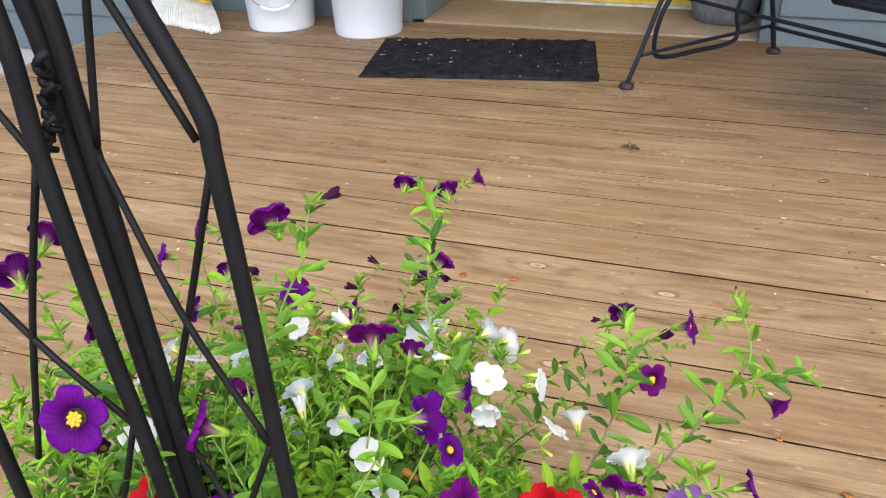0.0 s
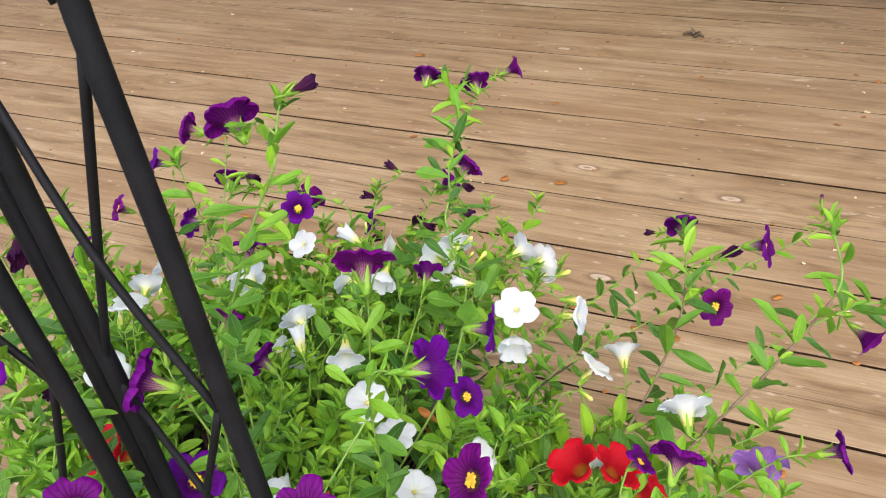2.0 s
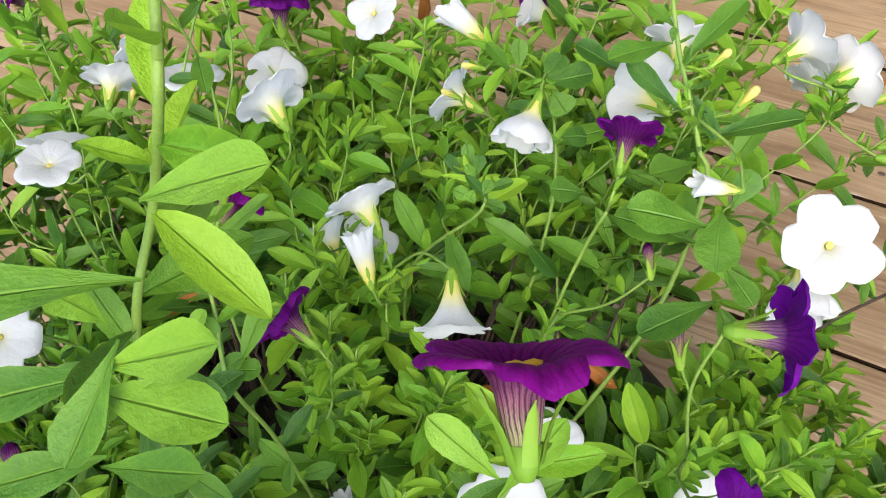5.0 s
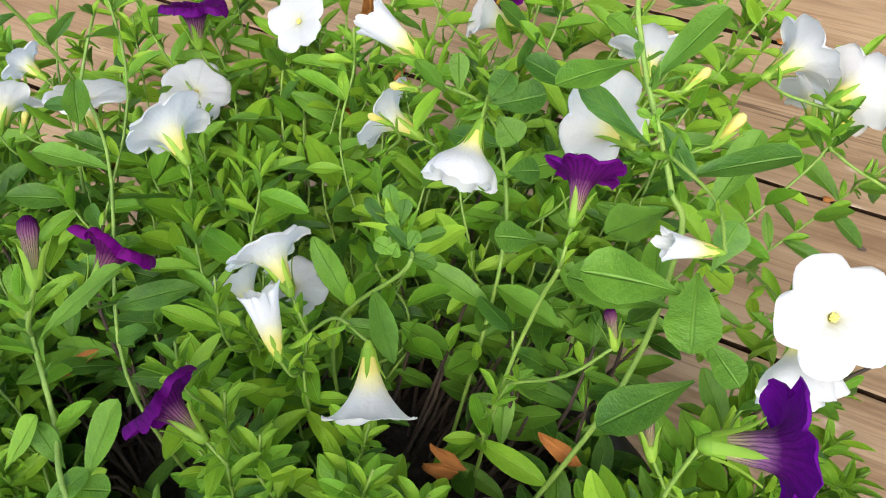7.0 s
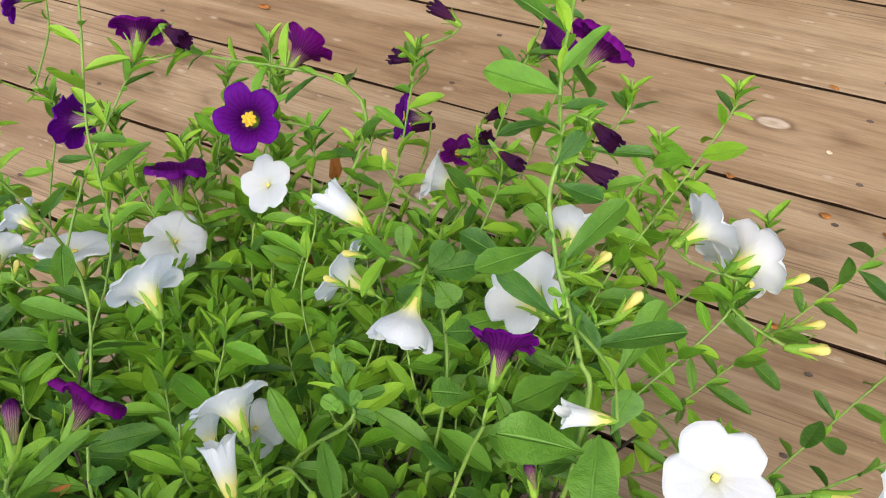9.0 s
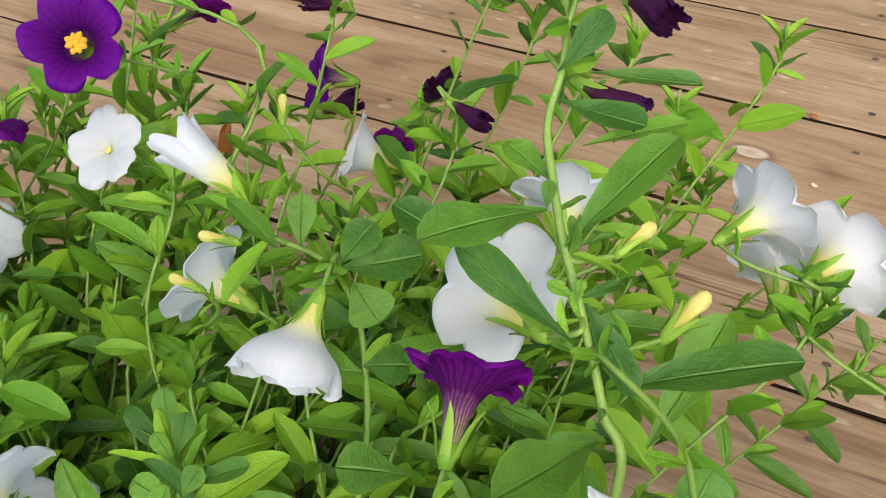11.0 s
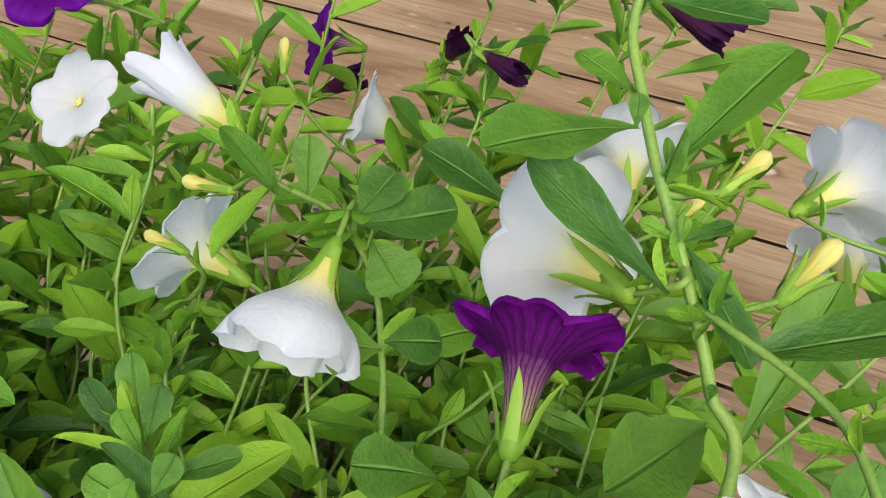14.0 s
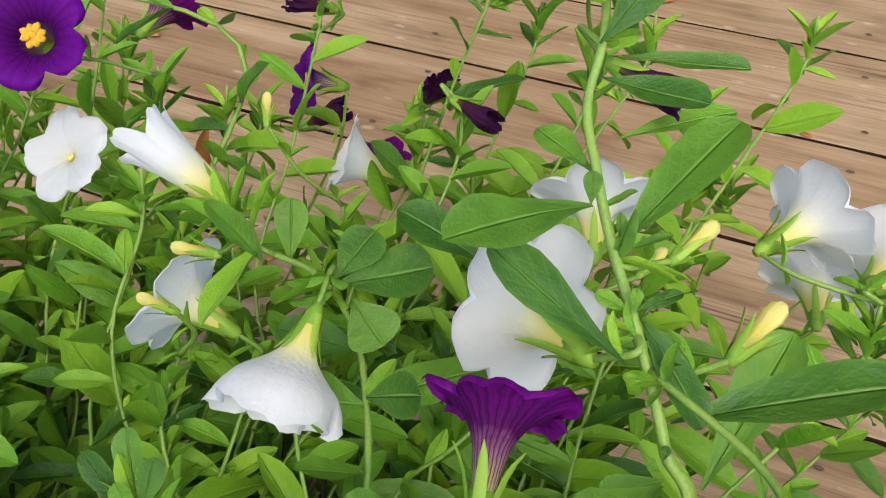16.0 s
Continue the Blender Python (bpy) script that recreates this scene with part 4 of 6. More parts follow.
def calyx_mesh():
    """A short green cup with five narrow sepals, about its foot at 0."""
    bm = tube([Vector((0, 0, -0.10)), Vector((0, 0, 0.0)), Vector((0, 0, 0.22))], 0.075, 10, 0.17)
    uv = bm.loops.layers.uv.new("UVMap")
    for k in range(5):
        a = 6.28319 * k / 5
        out, side = Vector((math.cos(a), math.sin(a), 0)), Vector((-math.sin(a), math.cos(a), 0))
        rows = []
        for i in range(5):
            v = i / 4
            w = 0.075 * (1 - v) ** 0.6 * (0.9 + 0.6 * v)
            c = out * (0.13 + 0.14 * v + 0.12 * v * v) + Vector((0, 0, 0.05 + 0.72 * v - 0.12 * v * v))
            rows.append([bm.verts.new(c - side * w), bm.verts.new(c + out * 0.03), bm.verts.new(c + side * w)])
        for a1, b1 in zip(rows, rows[1:]):
            for j in range(2):
                bm.faces.new((a1[j], a1[j + 1], b1[j + 1], b1[j]))
    for f in bm.faces:
        f.smooth = True
        for lp in f.loops:
            lp[uv].uv = (0.3, 0.5)
    me = bpy.data.meshes.new("calyx")
    bm.to_mesh(me)
    bm.free()
    me.materials.append(CALYX)
    return me


def throat_mesh(material):
    """A cushion of anthers that fills the throat."""
    bm = bmesh.new()
    for k in range(9):
        a, q = 6.28319 * k / 8, 0.115 + 0.02 * (k % 2)
        c = Vector((q * math.cos(a), q * math.sin(a), -0.20 + 0.03 * (k % 3))) if k < 8 else Vector((0, 0, -0.15))
        bmesh.ops.create_icosphere(bm, subdivisions=1, radius=0.078, matrix=Matrix.Translation(c) @ Matrix.Rotation(a, 4, "Z") @ Matrix.Diagonal((1.25, 0.9, 0.75, 1)))
    for f in bm.faces:
        f.smooth = True
    me = bpy.data.meshes.new("stamen")
    bm.to_mesh(me)
    bm.free()
    me.materials.append(material)
    return me


FACES = []


CALYX_MESH, THROAT_MESH, SOFT_THROAT, FLOWERS = calyx_mesh(), throat_mesh(THROAT), throat_mesh(YELLOW_ANTHER), {}


def facing(at, d, scale, spin):
    q = Vector(d).normalized().to_track_quat("Z", "Y")
    return Matrix.Translation(at) @ q.to_matrix().to_4x4() @ Matrix.Rotation(spin, 4, "Z") @ Matrix.Diagonal((scale, scale, scale, 1))


FEET = []  # flowers and buds that still need a stalk


def bloom(plant, at, d, form, size=0.032):
    """A flower with its calyx and anthers."""
    seed = rng.randint(0, 7)
    form = "face" if plant == "white" and form == "open" else "bell" if form == "trumpet" else form
    colour = "wilted" if form == "wilt" else plant
    key = (colour, form, seed)
    if key not in FLOWERS:
        FLOWERS[key] = corolla(form, seed, PETALS[colour], 0.20 if form == "face" and plant == "white" else 0.27 if plant == "white" else 0.33, 0.8 if form == "bell" else 1.5 if form == "skirt" else 1.1 if plant == "white" else 1.4)
    r = size / 2
    m = facing(at, d, r, rng.uniform(0, 6.28)) @ Matrix.Diagonal((rng.uniform(0.92, 1.06), rng.uniform(0.90, 1.06), 1, 1))
    ob = child("flower", FLOWERS[key], plant, m)
    tagged(ob, {"wilted": "wilted dark flower", "white": "white flower with a yellow throat", "purple": "deep purple flower", "royal": "vivid violet flower", "violet": "pale violet flower", "red": "bright red flower"}[colour])
    foot = FORMS[form][0][2]
    c = new("calyx", CALYX_MESH)
    c.parent = ob
    c.matrix_basis = Matrix.Translation((0, 0, foot)) @ (Matrix.Diagonal((1.0, 1.0, 1.15, 1)) if plant == "white" else Matrix.Diagonal((1.2, 1.2, 1.15, 1)))
    if form in ("open", "face", "flare") and plant != "red":
        a = new("stamen", SOFT_THROAT if plant == "white" else THROAT_MESH)
        a.parent = ob
        if plant == "white":
            a.matrix_basis = Matrix.Translation((0, 0, -0.11)) @ Matrix.Diagonal((0.42, 0.42, 0.45, 1)) if form == "face" else Matrix.Translation((0, 0, -0.30)) @ Matrix.Diagonal((0.62, 0.62, 0.7, 1))
        else:
            a.matrix_basis = Matrix.Translation((0, 0, -0.02)) @ Matrix.Diagonal((1.15, 1.15, 0.8, 1))
    way = Vector(d).normalized()
    FACES.append((Vector(at) + way * 0.006, size * 0.46))
    FEET.append(("purple" if plant in ("violet", "royal") else plant, Vector(at) + way * (foot * r - 0.001), way))


BUDS = {}


def bud(plant, at, d, length):
    """A furled flower in its calyx; at is its middle."""
    if plant not in BUDS:
        bm = lathe([(0.001, -0.5), (0.07, -0.45), (0.095, -0.2), (0.115, 0.1), (0.15, 0.28), (0.125, 0.42), (0.05, 0.5), (0.001, 0.5)], 15)
        for v in bm.verts:
            a = math.atan2(v.co.y, v.co.x)
            v.co.x *= 1 + 0.12 * math.sin(5 * a + 4 * v.co.z)
            v.co.y *= 1 + 0.12 * math.sin(5 * a + 4 * v.co.z)
        uv = bm.loops.layers.uv.new("UVMap")
        for f in bm.faces:
            f.smooth = True
            for lp in f.loops:
                lp[uv].uv = (0.5 + math.atan2(lp.vert.co.y, lp.vert.co.x) / 6.28319, 0.02 + 0.42 * max(0.0, lp.vert.co.z + 0.15) ** 0.7 if plant == "white" else 0.52 * (lp.vert.co.z + 0.5) ** 1.3)
        BUDS[plant] = bpy.data.meshes.new("flower_bud")
        bm.to_mesh(BUDS[plant])
        bm.free()
        BUDS[plant].materials.append(PETALS[plant])
    way = Vector(d).normalized()
    ob = child("flower_bud", BUDS[plant], plant, facing(at, d, length, rng.uniform(0, 6.28)))
    c = new("calyx", CALYX_MESH)
    c.parent = ob
    c.matrix_basis = Matrix.Translation((0, 0, -0.5)) @ Matrix.Diagonal((0.85, 0.85, 1.0, 1))
    FEET.append((plant, Vector(at) - way * length * 0.5, way))


# long stems
long_stem("purple", [(-0.200, 0.400, 0.220), (-0.160, 0.490, 0.300), (-0.1543, 0.5257, 0.3599), (-0.1606, 0.5352, 0.3705), (-0.1649, 0.5413, 0.3763), (-0.1710, 0.5491, 0.3828), (-0.1774, 0.5576, 0.3887), (-0.1826, 0.5664, 0.3936), (-0.1874, 0.5763, 0.3979), (-0.189, 0.590, 0.406), (-0.200, 0.620, 0.412), (-0.215, 0.680, 0.418), (-0.235, 0.730, 0.418), (-0.262, 0.765, 0.425)], 0.00105, 0.0075, bare=(0.345, 0.407))
long_stem("purple", [(-0.255, 0.440, 0.220), (-0.262, 0.475, 0.300), (-0.2268, 0.4907, 0.3564), (-0.2345, 0.5000, 0.3627)], 0.0009, 0.02, host=False)
long_stem("purple", [(-0.235, 0.730, 0.418), (-0.240, 0.765, 0.420), (-0.238, 0.785, 0.420)], 0.0009)
long_stem("purple", [(-0.100, 0.370, 0.220), (-0.050, 0.440, 0.270), (-0.021, 0.486, 0.303), (-0.005, 0.530, 0.335), (0.000, 0.580, 0.345), (-0.005, 0.630, 0.350), (-0.015, 0.685, 0.352)], 0.0012, 0.0085, woody=True, size=0.031)
long_stem("purple", [(-0.120, 0.360, 0.220), (-0.020, 0.420, 0.290), (0.045, 0.490, 0.345), (0.085, 0.550, 0.375), (0.100, 0.580, 0.395), (0.088, 0.610, 0.420)], 0.0013, 0.0085, woody=True, size=0.031)
long_stem("purple", [(0.085, 0.550, 0.375), (0.120, 0.590, 0.370), (0.150, 0.610, 0.360)], 0.001, 0.009)
long_stem("purple", [(-0.200, 0.360, 0.220), (-0.185, 0.385, 0.320), (-0.168, 0.395, 0.400), (-0.163, 0.400, 0.462)], 0.0009, 0.011, size=0.020)
long_stem("purple", [(-0.270, 0.340, 0.220), (-0.260, 0.350, 0.330), (-0.243, 0.362, 0.430), (-0.223, 0.375, 0.494), (-0.218, 0.390, 0.516), (-0.204, 0.395, 0.545), (-0.209, 0.412, 0.561), (-0.209, 0.422, 0.572)], 0.001, 0.0075, size=0.0215)
long_stem("purple", [(-0.209, 0.408, 0.555), (-0.222, 0.412, 0.559), (-0.228, 0.405, 0.552)], 0.0007, 0.008, size=0.013)
long_stem("purple", [(-0.244, 0.325, 0.436), (-0.243, 0.324, 0.421), (-0.232, 0.324, 0.389), (-0.217, 0.320, 0.353), (-0.210, 0.316, 0.320)], 0.0009, 0.011, size=0.020)
long_stem("purple", [(-0.300, 0.400, 0.220), (-0.330, 0.430, 0.300), (-0.360, 0.500, 0.360), (-0.367, 0.497, 0.467)], 0.0009)
long_stem("white", [(-0.220, 0.450, 0.220), (-0.215, 0.520, 0.300), (-0.222, 0.548, 0.335), (-0.232, 0.556, 0.354), (-0.245, 0.553, 0.364), (-0.252, 0.556, 0.368)], 0.0009)
long_stem("purple", [(-0.350, 0.420, 0.220), (-0.400, 0.490, 0.300), (-0.410, 0.540, 0.340), (-0.406, 0.600, 0.373)], 0.0009)
long_stem("purple", [(-0.280, 0.470, 0.220), (-0.310, 0.570, 0.290), (-0.320, 0.650, 0.330), (-0.414, 0.636, 0.348)], 0.0011)
long_stem("purple", [(-0.262, 0.370, 0.220), (-0.262, 0.385, 0.330), (-0.263, 0.389, 0.383), (-0.275, 0.405, 0.394), (-0.285, 0.418, 0.404), (-0.291, 0.425, 0.409)], 0.0009, 0.010, size=0.020)
# a bare stem up to the purple trumpet
bare_line = spline([(-0.205, 0.450, 0.220), (-0.196, 0.482, 0.300), (-0.189, 0.499, 0.338), (-0.183, 0.506, 0.360)], 7)
LONG.append(bare_line[-1])
stem_part("purple", bare_line, 0.0008, 0.0007)
# the white plant's flowers
bloom("white", (-0.110, 0.514, 0.372), (0.18, -0.33, 0.93), "face", 0.0306)
bloom("white", (-0.065, 0.525, 0.366), (0.97, 0.02, 0.24), "face", 0.029)
bloom("white", (-0.050, 0.515, 0.331), (0.53, 0.47, 0.70), "face", 0.031)
bloom("white", (-0.039, 0.556, 0.316), (-0.31, 0.79, 0.53), "bell", 0.026)
bloom("white", (0.015, 0.481, 0.347), (-0.29, 0.88, 0.37), "limb", 0.034)
bloom("white", (-0.042, 0.458, 0.296), (-0.03, 0.94, 0.35), "limb", 0.031)
bloom("white", (-0.109, 0.505, 0.338), (0.35, -0.91, -0.24), "skirt", 0.025)
bloom("white", (-0.139, 0.631, 0.336), (0.61, 0.78, 0.12), "limb", 0.03)
bloom("white", (-0.131, 0.649, 0.298), (-0.18, 0.98, 0.12), "limb", 0.03)
bloom("white", (-0.119, 0.625, 0.330), (0.45, 0.80, -0.38), "limb", 0.031)
bloom("white", (-0.188, 0.598, 0.357), (-0.27, 0.92, 0.27), "limb", 0.026)
bloom("white", (-0.190, 0.555, 0.368), (-0.76, 0.55, -0.34), "limb", 0.031)
bloom("white", (-0.225, 0.525, 0.358), (0.03, -0.93, -0.37), "skirt", 0.0238)
bloom("white", (-0.277, 0.555, 0.331), (-0.96, 0.11, 0.25), "limb", 0.029)
bloom("white", (-0.270, 0.563, 0.371), (-0.84, 0.08, 0.54), "cone", 0.0245)
bloom("white", (-0.332, 0.582, 0.336), (-0.09, -0.49, 0.87), "face", 0.0255)
bloom("white", (-0.273, 0.628, 0.316), (-0.86, -0.20, 0.47), "bell", 0.026)
bloom("white", (-0.279, 0.483, 0.347), (-0.75, 0.57, 0.35), "limb", 0.03)
bloom("white", (-0.303, 0.479, 0.315), (-0.65, 0.58, 0.50), "bell", 0.022)
bloom("white", (-0.291, 0.489, 0.293), (0.45, -0.03, 0.89), "face", 0.027)
bloom("white", (-0.265, 0.461, 0.348), (-0.51, 0.63, 0.59), "cone", 0.0235)
bloom("white", (-0.216, 0.444, 0.352), (0.42, -0.86, -0.28), "bell", 0.0262)
bloom("white", (-0.168, 0.389, 0.384), (0.22, -0.19, 0.96), "open", 0.03)
bloom("white", (-0.177, 0.433, 0.302), (0.23, -0.05, 0.97), "face", 0.028)
bloom("white", (-0.113, 0.435, 0.299), (0.49, 0.09, 0.87), "face", 0.03)
bloom("white", (-0.410, 0.524, 0.324), (-0.07, 0.44, 0.90), "face", 0.035)
bloom("white", (-0.343, 0.512, 0.349), (-0.81, 0.53, 0.24), "limb", 0.031)
bloom("white", (-0.387, 0.557, 0.297), (0.42, -0.07, 0.91), "open")
bloom("white", (-0.459, 0.514, 0.313), (-0.40, 0.88, 0.24), "limb", 0.031)
bloom("white", (-0.449, 0.527, 0.327), (-0.86, 0.13, 0.50), "limb", 0.022)
bloom("white", (-0.439, 0.461, 0.334), (-0.25, 0.59, 0.76), "open")
bloom("white", (-0.510, 0.465, 0.260), (0.33, -0.47, 0.82), "open")
bloom("white", (-0.360, 0.369, 0.371), (0.46, -0.28, 0.84), "open")
bloom("white", (-0.218, 0.332, 0.335), (0.39, 0.11, 0.92), "open")
bloom("white", (-0.242, 0.378, 0.283), (-0.56, 0.48, 0.68), "cone", 0.022)
bloom("white", (-0.150, 0.402, 0.286), (0.42, -0.16, 0.89), "open")
bloom("white", (-0.396, 0.438, 0.370), (0.06, 0.24, 0.97), "face", 0.026)
bloom("white", (-0.151, 0.509, 0.390), (-0.88, -0.37, 0.29), "cone", 0.0165)
# the purple plant's flowers
bloom("royal", (-0.111, 0.416, 0.379), (0.72, -0.17, 0.67), "open", 0.029)
bloom("royal", (-0.109, 0.366, 0.452), (0.54, 0.75, -0.38), "limb", 0.0345)
bloom("royal", (-0.113, 0.470, 0.389), (0.95, 0.31, 0.01), "open")
bloom("purple", (-0.1850, 0.5290, 0.3778), (-0.17, 0.95, 0.25), "flare", 0.0250)
bloom("purple", (-0.163, 0.401, 0.487), (-0.40, 0.78, 0.49), "open", 0.035)
bloom("royal", (-0.336, 0.592, 0.368), (0.36, -0.51, 0.78), "flare", 0.03)
bloom("purple", (-0.389, 0.581, 0.328), (-0.20, 0.60, 0.78), "dome", 0.029)
bloom("royal", (-0.306, 0.661, 0.313), (-0.77, -0.50, 0.39), "open", 0.027)
bloom("purple", (-0.318, 0.696, 0.268), (0.81, 0.42, 0.42), "wilt", 0.028)
bloom("purple", (-0.304, 0.708, 0.237), (0.11, 0.06, 0.99), "open", 0.026)
bloom("purple", (-0.195, 0.653, 0.400), (0.32, 0.85, 0.41), "dome", 0.028)
bloom("purple", (-0.178, 0.600, 0.386), (0.96, -0.07, -0.26), "wilt", 0.020)
bloom("royal", (-0.454, 0.581, 0.337), (-0.96, -0.26, -0.07), "open", 0.031)
bloom("purple", (-0.324, 0.462, 0.354), (0.00, 0.98, 0.19), "dome", 0.028)
bloom("purple", (-0.275, 0.423, 0.360), (-0.87, 0.23, 0.43), "dome", 0.028)
bloom("purple", (-0.278, 0.768, 0.425), (-0.16, 0.88, 0.45), "dome", 0.027)
bloom("purple", (-0.236, 0.783, 0.415), (-0.47, 0.76, 0.45), "dome", 0.028)
bloom("purple", (-0.215, 0.861, 0.397), (0.86, 0.31, 0.40), "trumpet", 0.024)
bloom("purple", (-0.241, 0.413, 0.561), (-0.72, 0.44, 0.53), "dome", 0.030)
bloom("purple", (-0.426, 0.580, 0.442), (-0.95, -0.17, 0.26), "dome", 0.027)
bloom("royal", (-0.520, 0.626, 0.367), (-0.72, -0.58, 0.39), "open", 0.03)
bloom("purple", (-0.551, 0.591, 0.330), (-0.59, -0.57, 0.57), "open", 0.03)
bloom("purple", (-0.557, 0.539, 0.317), (-0.44, -0.30, 0.84), "open", 0.03)
bloom("purple", (-0.192, 0.421, 0.580), (0.79, 0.49, 0.37), "wilt", 0.02)
bloom("purple", (-0.440, 0.636, 0.358), (-0.37, 0.85, 0.38), "open", 0.03)
bloom("purple", (-0.405, 0.629, 0.365), (0.97, -0.24, -0.08), "wilt", 0.022)
bloom("purple", (-0.400, 0.710, 0.296), (0.05, 0.99, 0.12), "trumpet", 0.03)
bloom("purple", (-0.324, 0.695, 0.319), (-0.82, -0.45, 0.36), "wilt", 0.022)
bloom("purple", (-0.172, 0.589, 0.418), (0.75, -0.64, 0.19), "wilt", 0.018)
bloom("purple", (-0.291, 0.690, 0.362), (-0.81, -0.05, 0.58), "wilt", 0.02)
bloom("purple", (-0.245, 0.639, 0.340), (0.46, -0.35, 0.82), "wilt", 0.018)
bloom("purple", (-0.225, 0.626, 0.346), (0.95, -0.32, -0.06), "wilt", 0.018)
bloom("purple", (-0.261, 0.682, 0.309), (0.74, 0.11, 0.67), "wilt", 0.018)
bloom("purple", (-0.237, 0.713, 0.341), (0.67, 0.38, 0.64), "trumpet", 0.026)
bloom("purple", (0.024, 0.616, 0.322), (0.41, -0.73, 0.54), "open", 0.031)
bloom("purple", (-0.017, 0.688, 0.349), (-0.29, 0.90, 0.34), "dome", 0.027)
bloom("purple", (0.051, 0.594, 0.404), (0.95, -0.05, 0.30), "open", 0.029)
bloom("purple", (0.028, 0.692, 0.323), (0.80, 0.02, 0.60), "wilt", 0.026)
bloom("purple", (0.139, 0.616, 0.314), (0.79, -0.57, -0.24), "trumpet", 0.026)
bloom("purple", (0.019, 0.381, 0.416), (0.07, 0.85, 0.52), "dome", 0.027)
bloom("violet", (0.063, 0.435, 0.361), (-0.23, 0.96, 0.14), "open", 0.033)
bloom("purple", (0.103, 0.431, 0.390), (0.93, 0.22, 0.31), "open", 0.026)
bloom("purple", (0.002, 0.370, 0.415), (0.63, 0.21, 0.75), "open", 0.018)
bloom("purple", (-0.051, 0.760, 0.282), (-0.84, -0.51, 0.19), "wilt", 0.016)
bloom("royal", (-0.263, 0.232, 0.524), (0.29, -0.85, 0.45), "open", 0.040)
bloom("royal", (-0.236, 0.302, 0.385), (0.25, -0.49, 0.84), "open", 0.034)
bloom("purple", (-0.232, 0.287, 0.483), (-0.86, -0.31, 0.39), "dome", 0.032)
bloom("purple", (-0.076, 0.322, 0.426), (-0.45, -0.62, 0.64), "open", 0.034)
bloom("purple", (-0.412, 0.391, 0.536), (-0.16, 0.87, 0.47), "dome", 0.03)
bloom("purple", (-0.394, 0.337, 0.537), (-0.75, 0.58, 0.31), "dome", 0.031)
bloom("purple", (-0.316, 0.316, 0.518), (0.68, -0.72, -0.16), "wilt", 0.03)
bloom("purple", (-0.267, 0.318, 0.336), (-0.41, -0.16, 0.90), "open")
bloom("purple", (-0.223, 0.226, 0.465), (0.36, -0.48, 0.80), "open", 0.03)
bloom("purple", (-0.343, 0.317, 0.408), (0.49, -0.51, 0.70), "wilt", 0.03)
bloom("purple", (-0.137, 0.271, 0.440), (0.23, -0.45, 0.87), "open")
# the red plant's flowers
bloom("red", (-0.041, 0.400, 0.362), (-0.44, -0.26, 0.86), "trumpet", 0.03)
bloom("red", (-0.016, 0.428, 0.336), (0.41, 0.05, 0.91), "trumpet", 0.03)
bloom("red", (-0.312, 0.310, 0.374), (-0.41, -0.43, 0.80), "trumpet", 0.03)
bloom("red", (0.012, 0.372, 0.390), (0.83, 0.23, 0.52), "trumpet", 0.022)
# unopened buds
bud("white", (-0.152, 0.558, 0.376), (0.43, 0.71, 0.55), 0.0122)
bud("white", (-0.259, 0.550, 0.360), (-0.92, -0.31, 0.24), 0.0095)
bud("white", (-0.267, 0.542, 0.348), (-0.86, -0.18, 0.47), 0.0088)
bud("white", (-0.103, 0.626, 0.320), (0.78, 0.61, 0.15), 0.0136)
bud("white", (-0.121, 0.615, 0.321), (0.76, 0.62, 0.18), 0.0109)
bud("white", (-0.090, 0.602, 0.313), (0.94, 0.35, -0.07), 0.0163)
bud("white", (-0.165, 0.565, 0.385), (0.52, 0.78, 0.36), 0.0095)
bud("white", (-0.051, 0.487, 0.327), (0.91, -0.26, -0.32), 0.0109)
bud("purple", (-0.164, 0.500, 0.346), (-0.39, 0.61, 0.68), 0.0128)
bud("purple", (-0.269, 0.342, 0.438), (-0.39, 0.61, 0.68), 0.0144)
bud("white", (-0.279, 0.607, 0.348), (-0.26, 0.71, 0.65), 0.0088)
bud("white", (-0.090, 0.628, 0.289), (0.86, 0.50, 0.09), 0.0136)
bud("purple", (-0.144, 0.479, 0.332), (-0.39, 0.72, 0.57), 0.016)
bud("purple", (-0.270, 0.432, 0.439), (-0.26, 0.71, 0.65), 0.0144)
bud("purple", (0.089, 0.708, 0.377), (-0.13, 0.49, 0.86), 0.0096)
bud("white", (-0.172, 0.586, 0.354), (0.43, 0.84, 0.33), 0.0082)
bud("white", (-0.438, 0.505, 0.314), (-0.10, 0.85, 0.52), 0.0095)
# single large leaves
big_leaf("purple", (-0.176, 0.555, 0.389), (-0.164, 0.584, 0.397), 0.0088, (-0.26, -0.48, 0.84))
big_leaf("purple", (-0.181, 0.559, 0.393), (-0.195, 0.539, 0.405), 0.008, (0.05, -0.06, 1.00))
big_leaf("purple", (-0.1700, 0.5419, 0.3800), (-0.1923, 0.5432, 0.3961), 0.0061, (-0.22, -0.30, 0.93))
big_leaf("purple", (-0.160, 0.530, 0.370), (-0.170, 0.503, 0.393), 0.0092, (0.28, -0.08, 0.96))
big_leaf("purple", (-0.161, 0.540, 0.371), (-0.133, 0.551, 0.385), 0.0092, (-0.04, 0.13, 0.99))
big_leaf("purple", (-0.1696, 0.5488, 0.3827), (-0.1557, 0.5390, 0.3763), 0.0062, (0.44, -0.15, 0.89))
big_leaf("purple", (-0.1864, 0.5785, 0.4020), (-0.1689, 0.5760, 0.4027), 0.0069, (0.26, -0.14, 0.95))
big_leaf("purple", (-0.1805, 0.5611, 0.3900), (-0.1762, 0.5662, 0.3923), 0.0019, (-0.08, 0.28, 0.96))
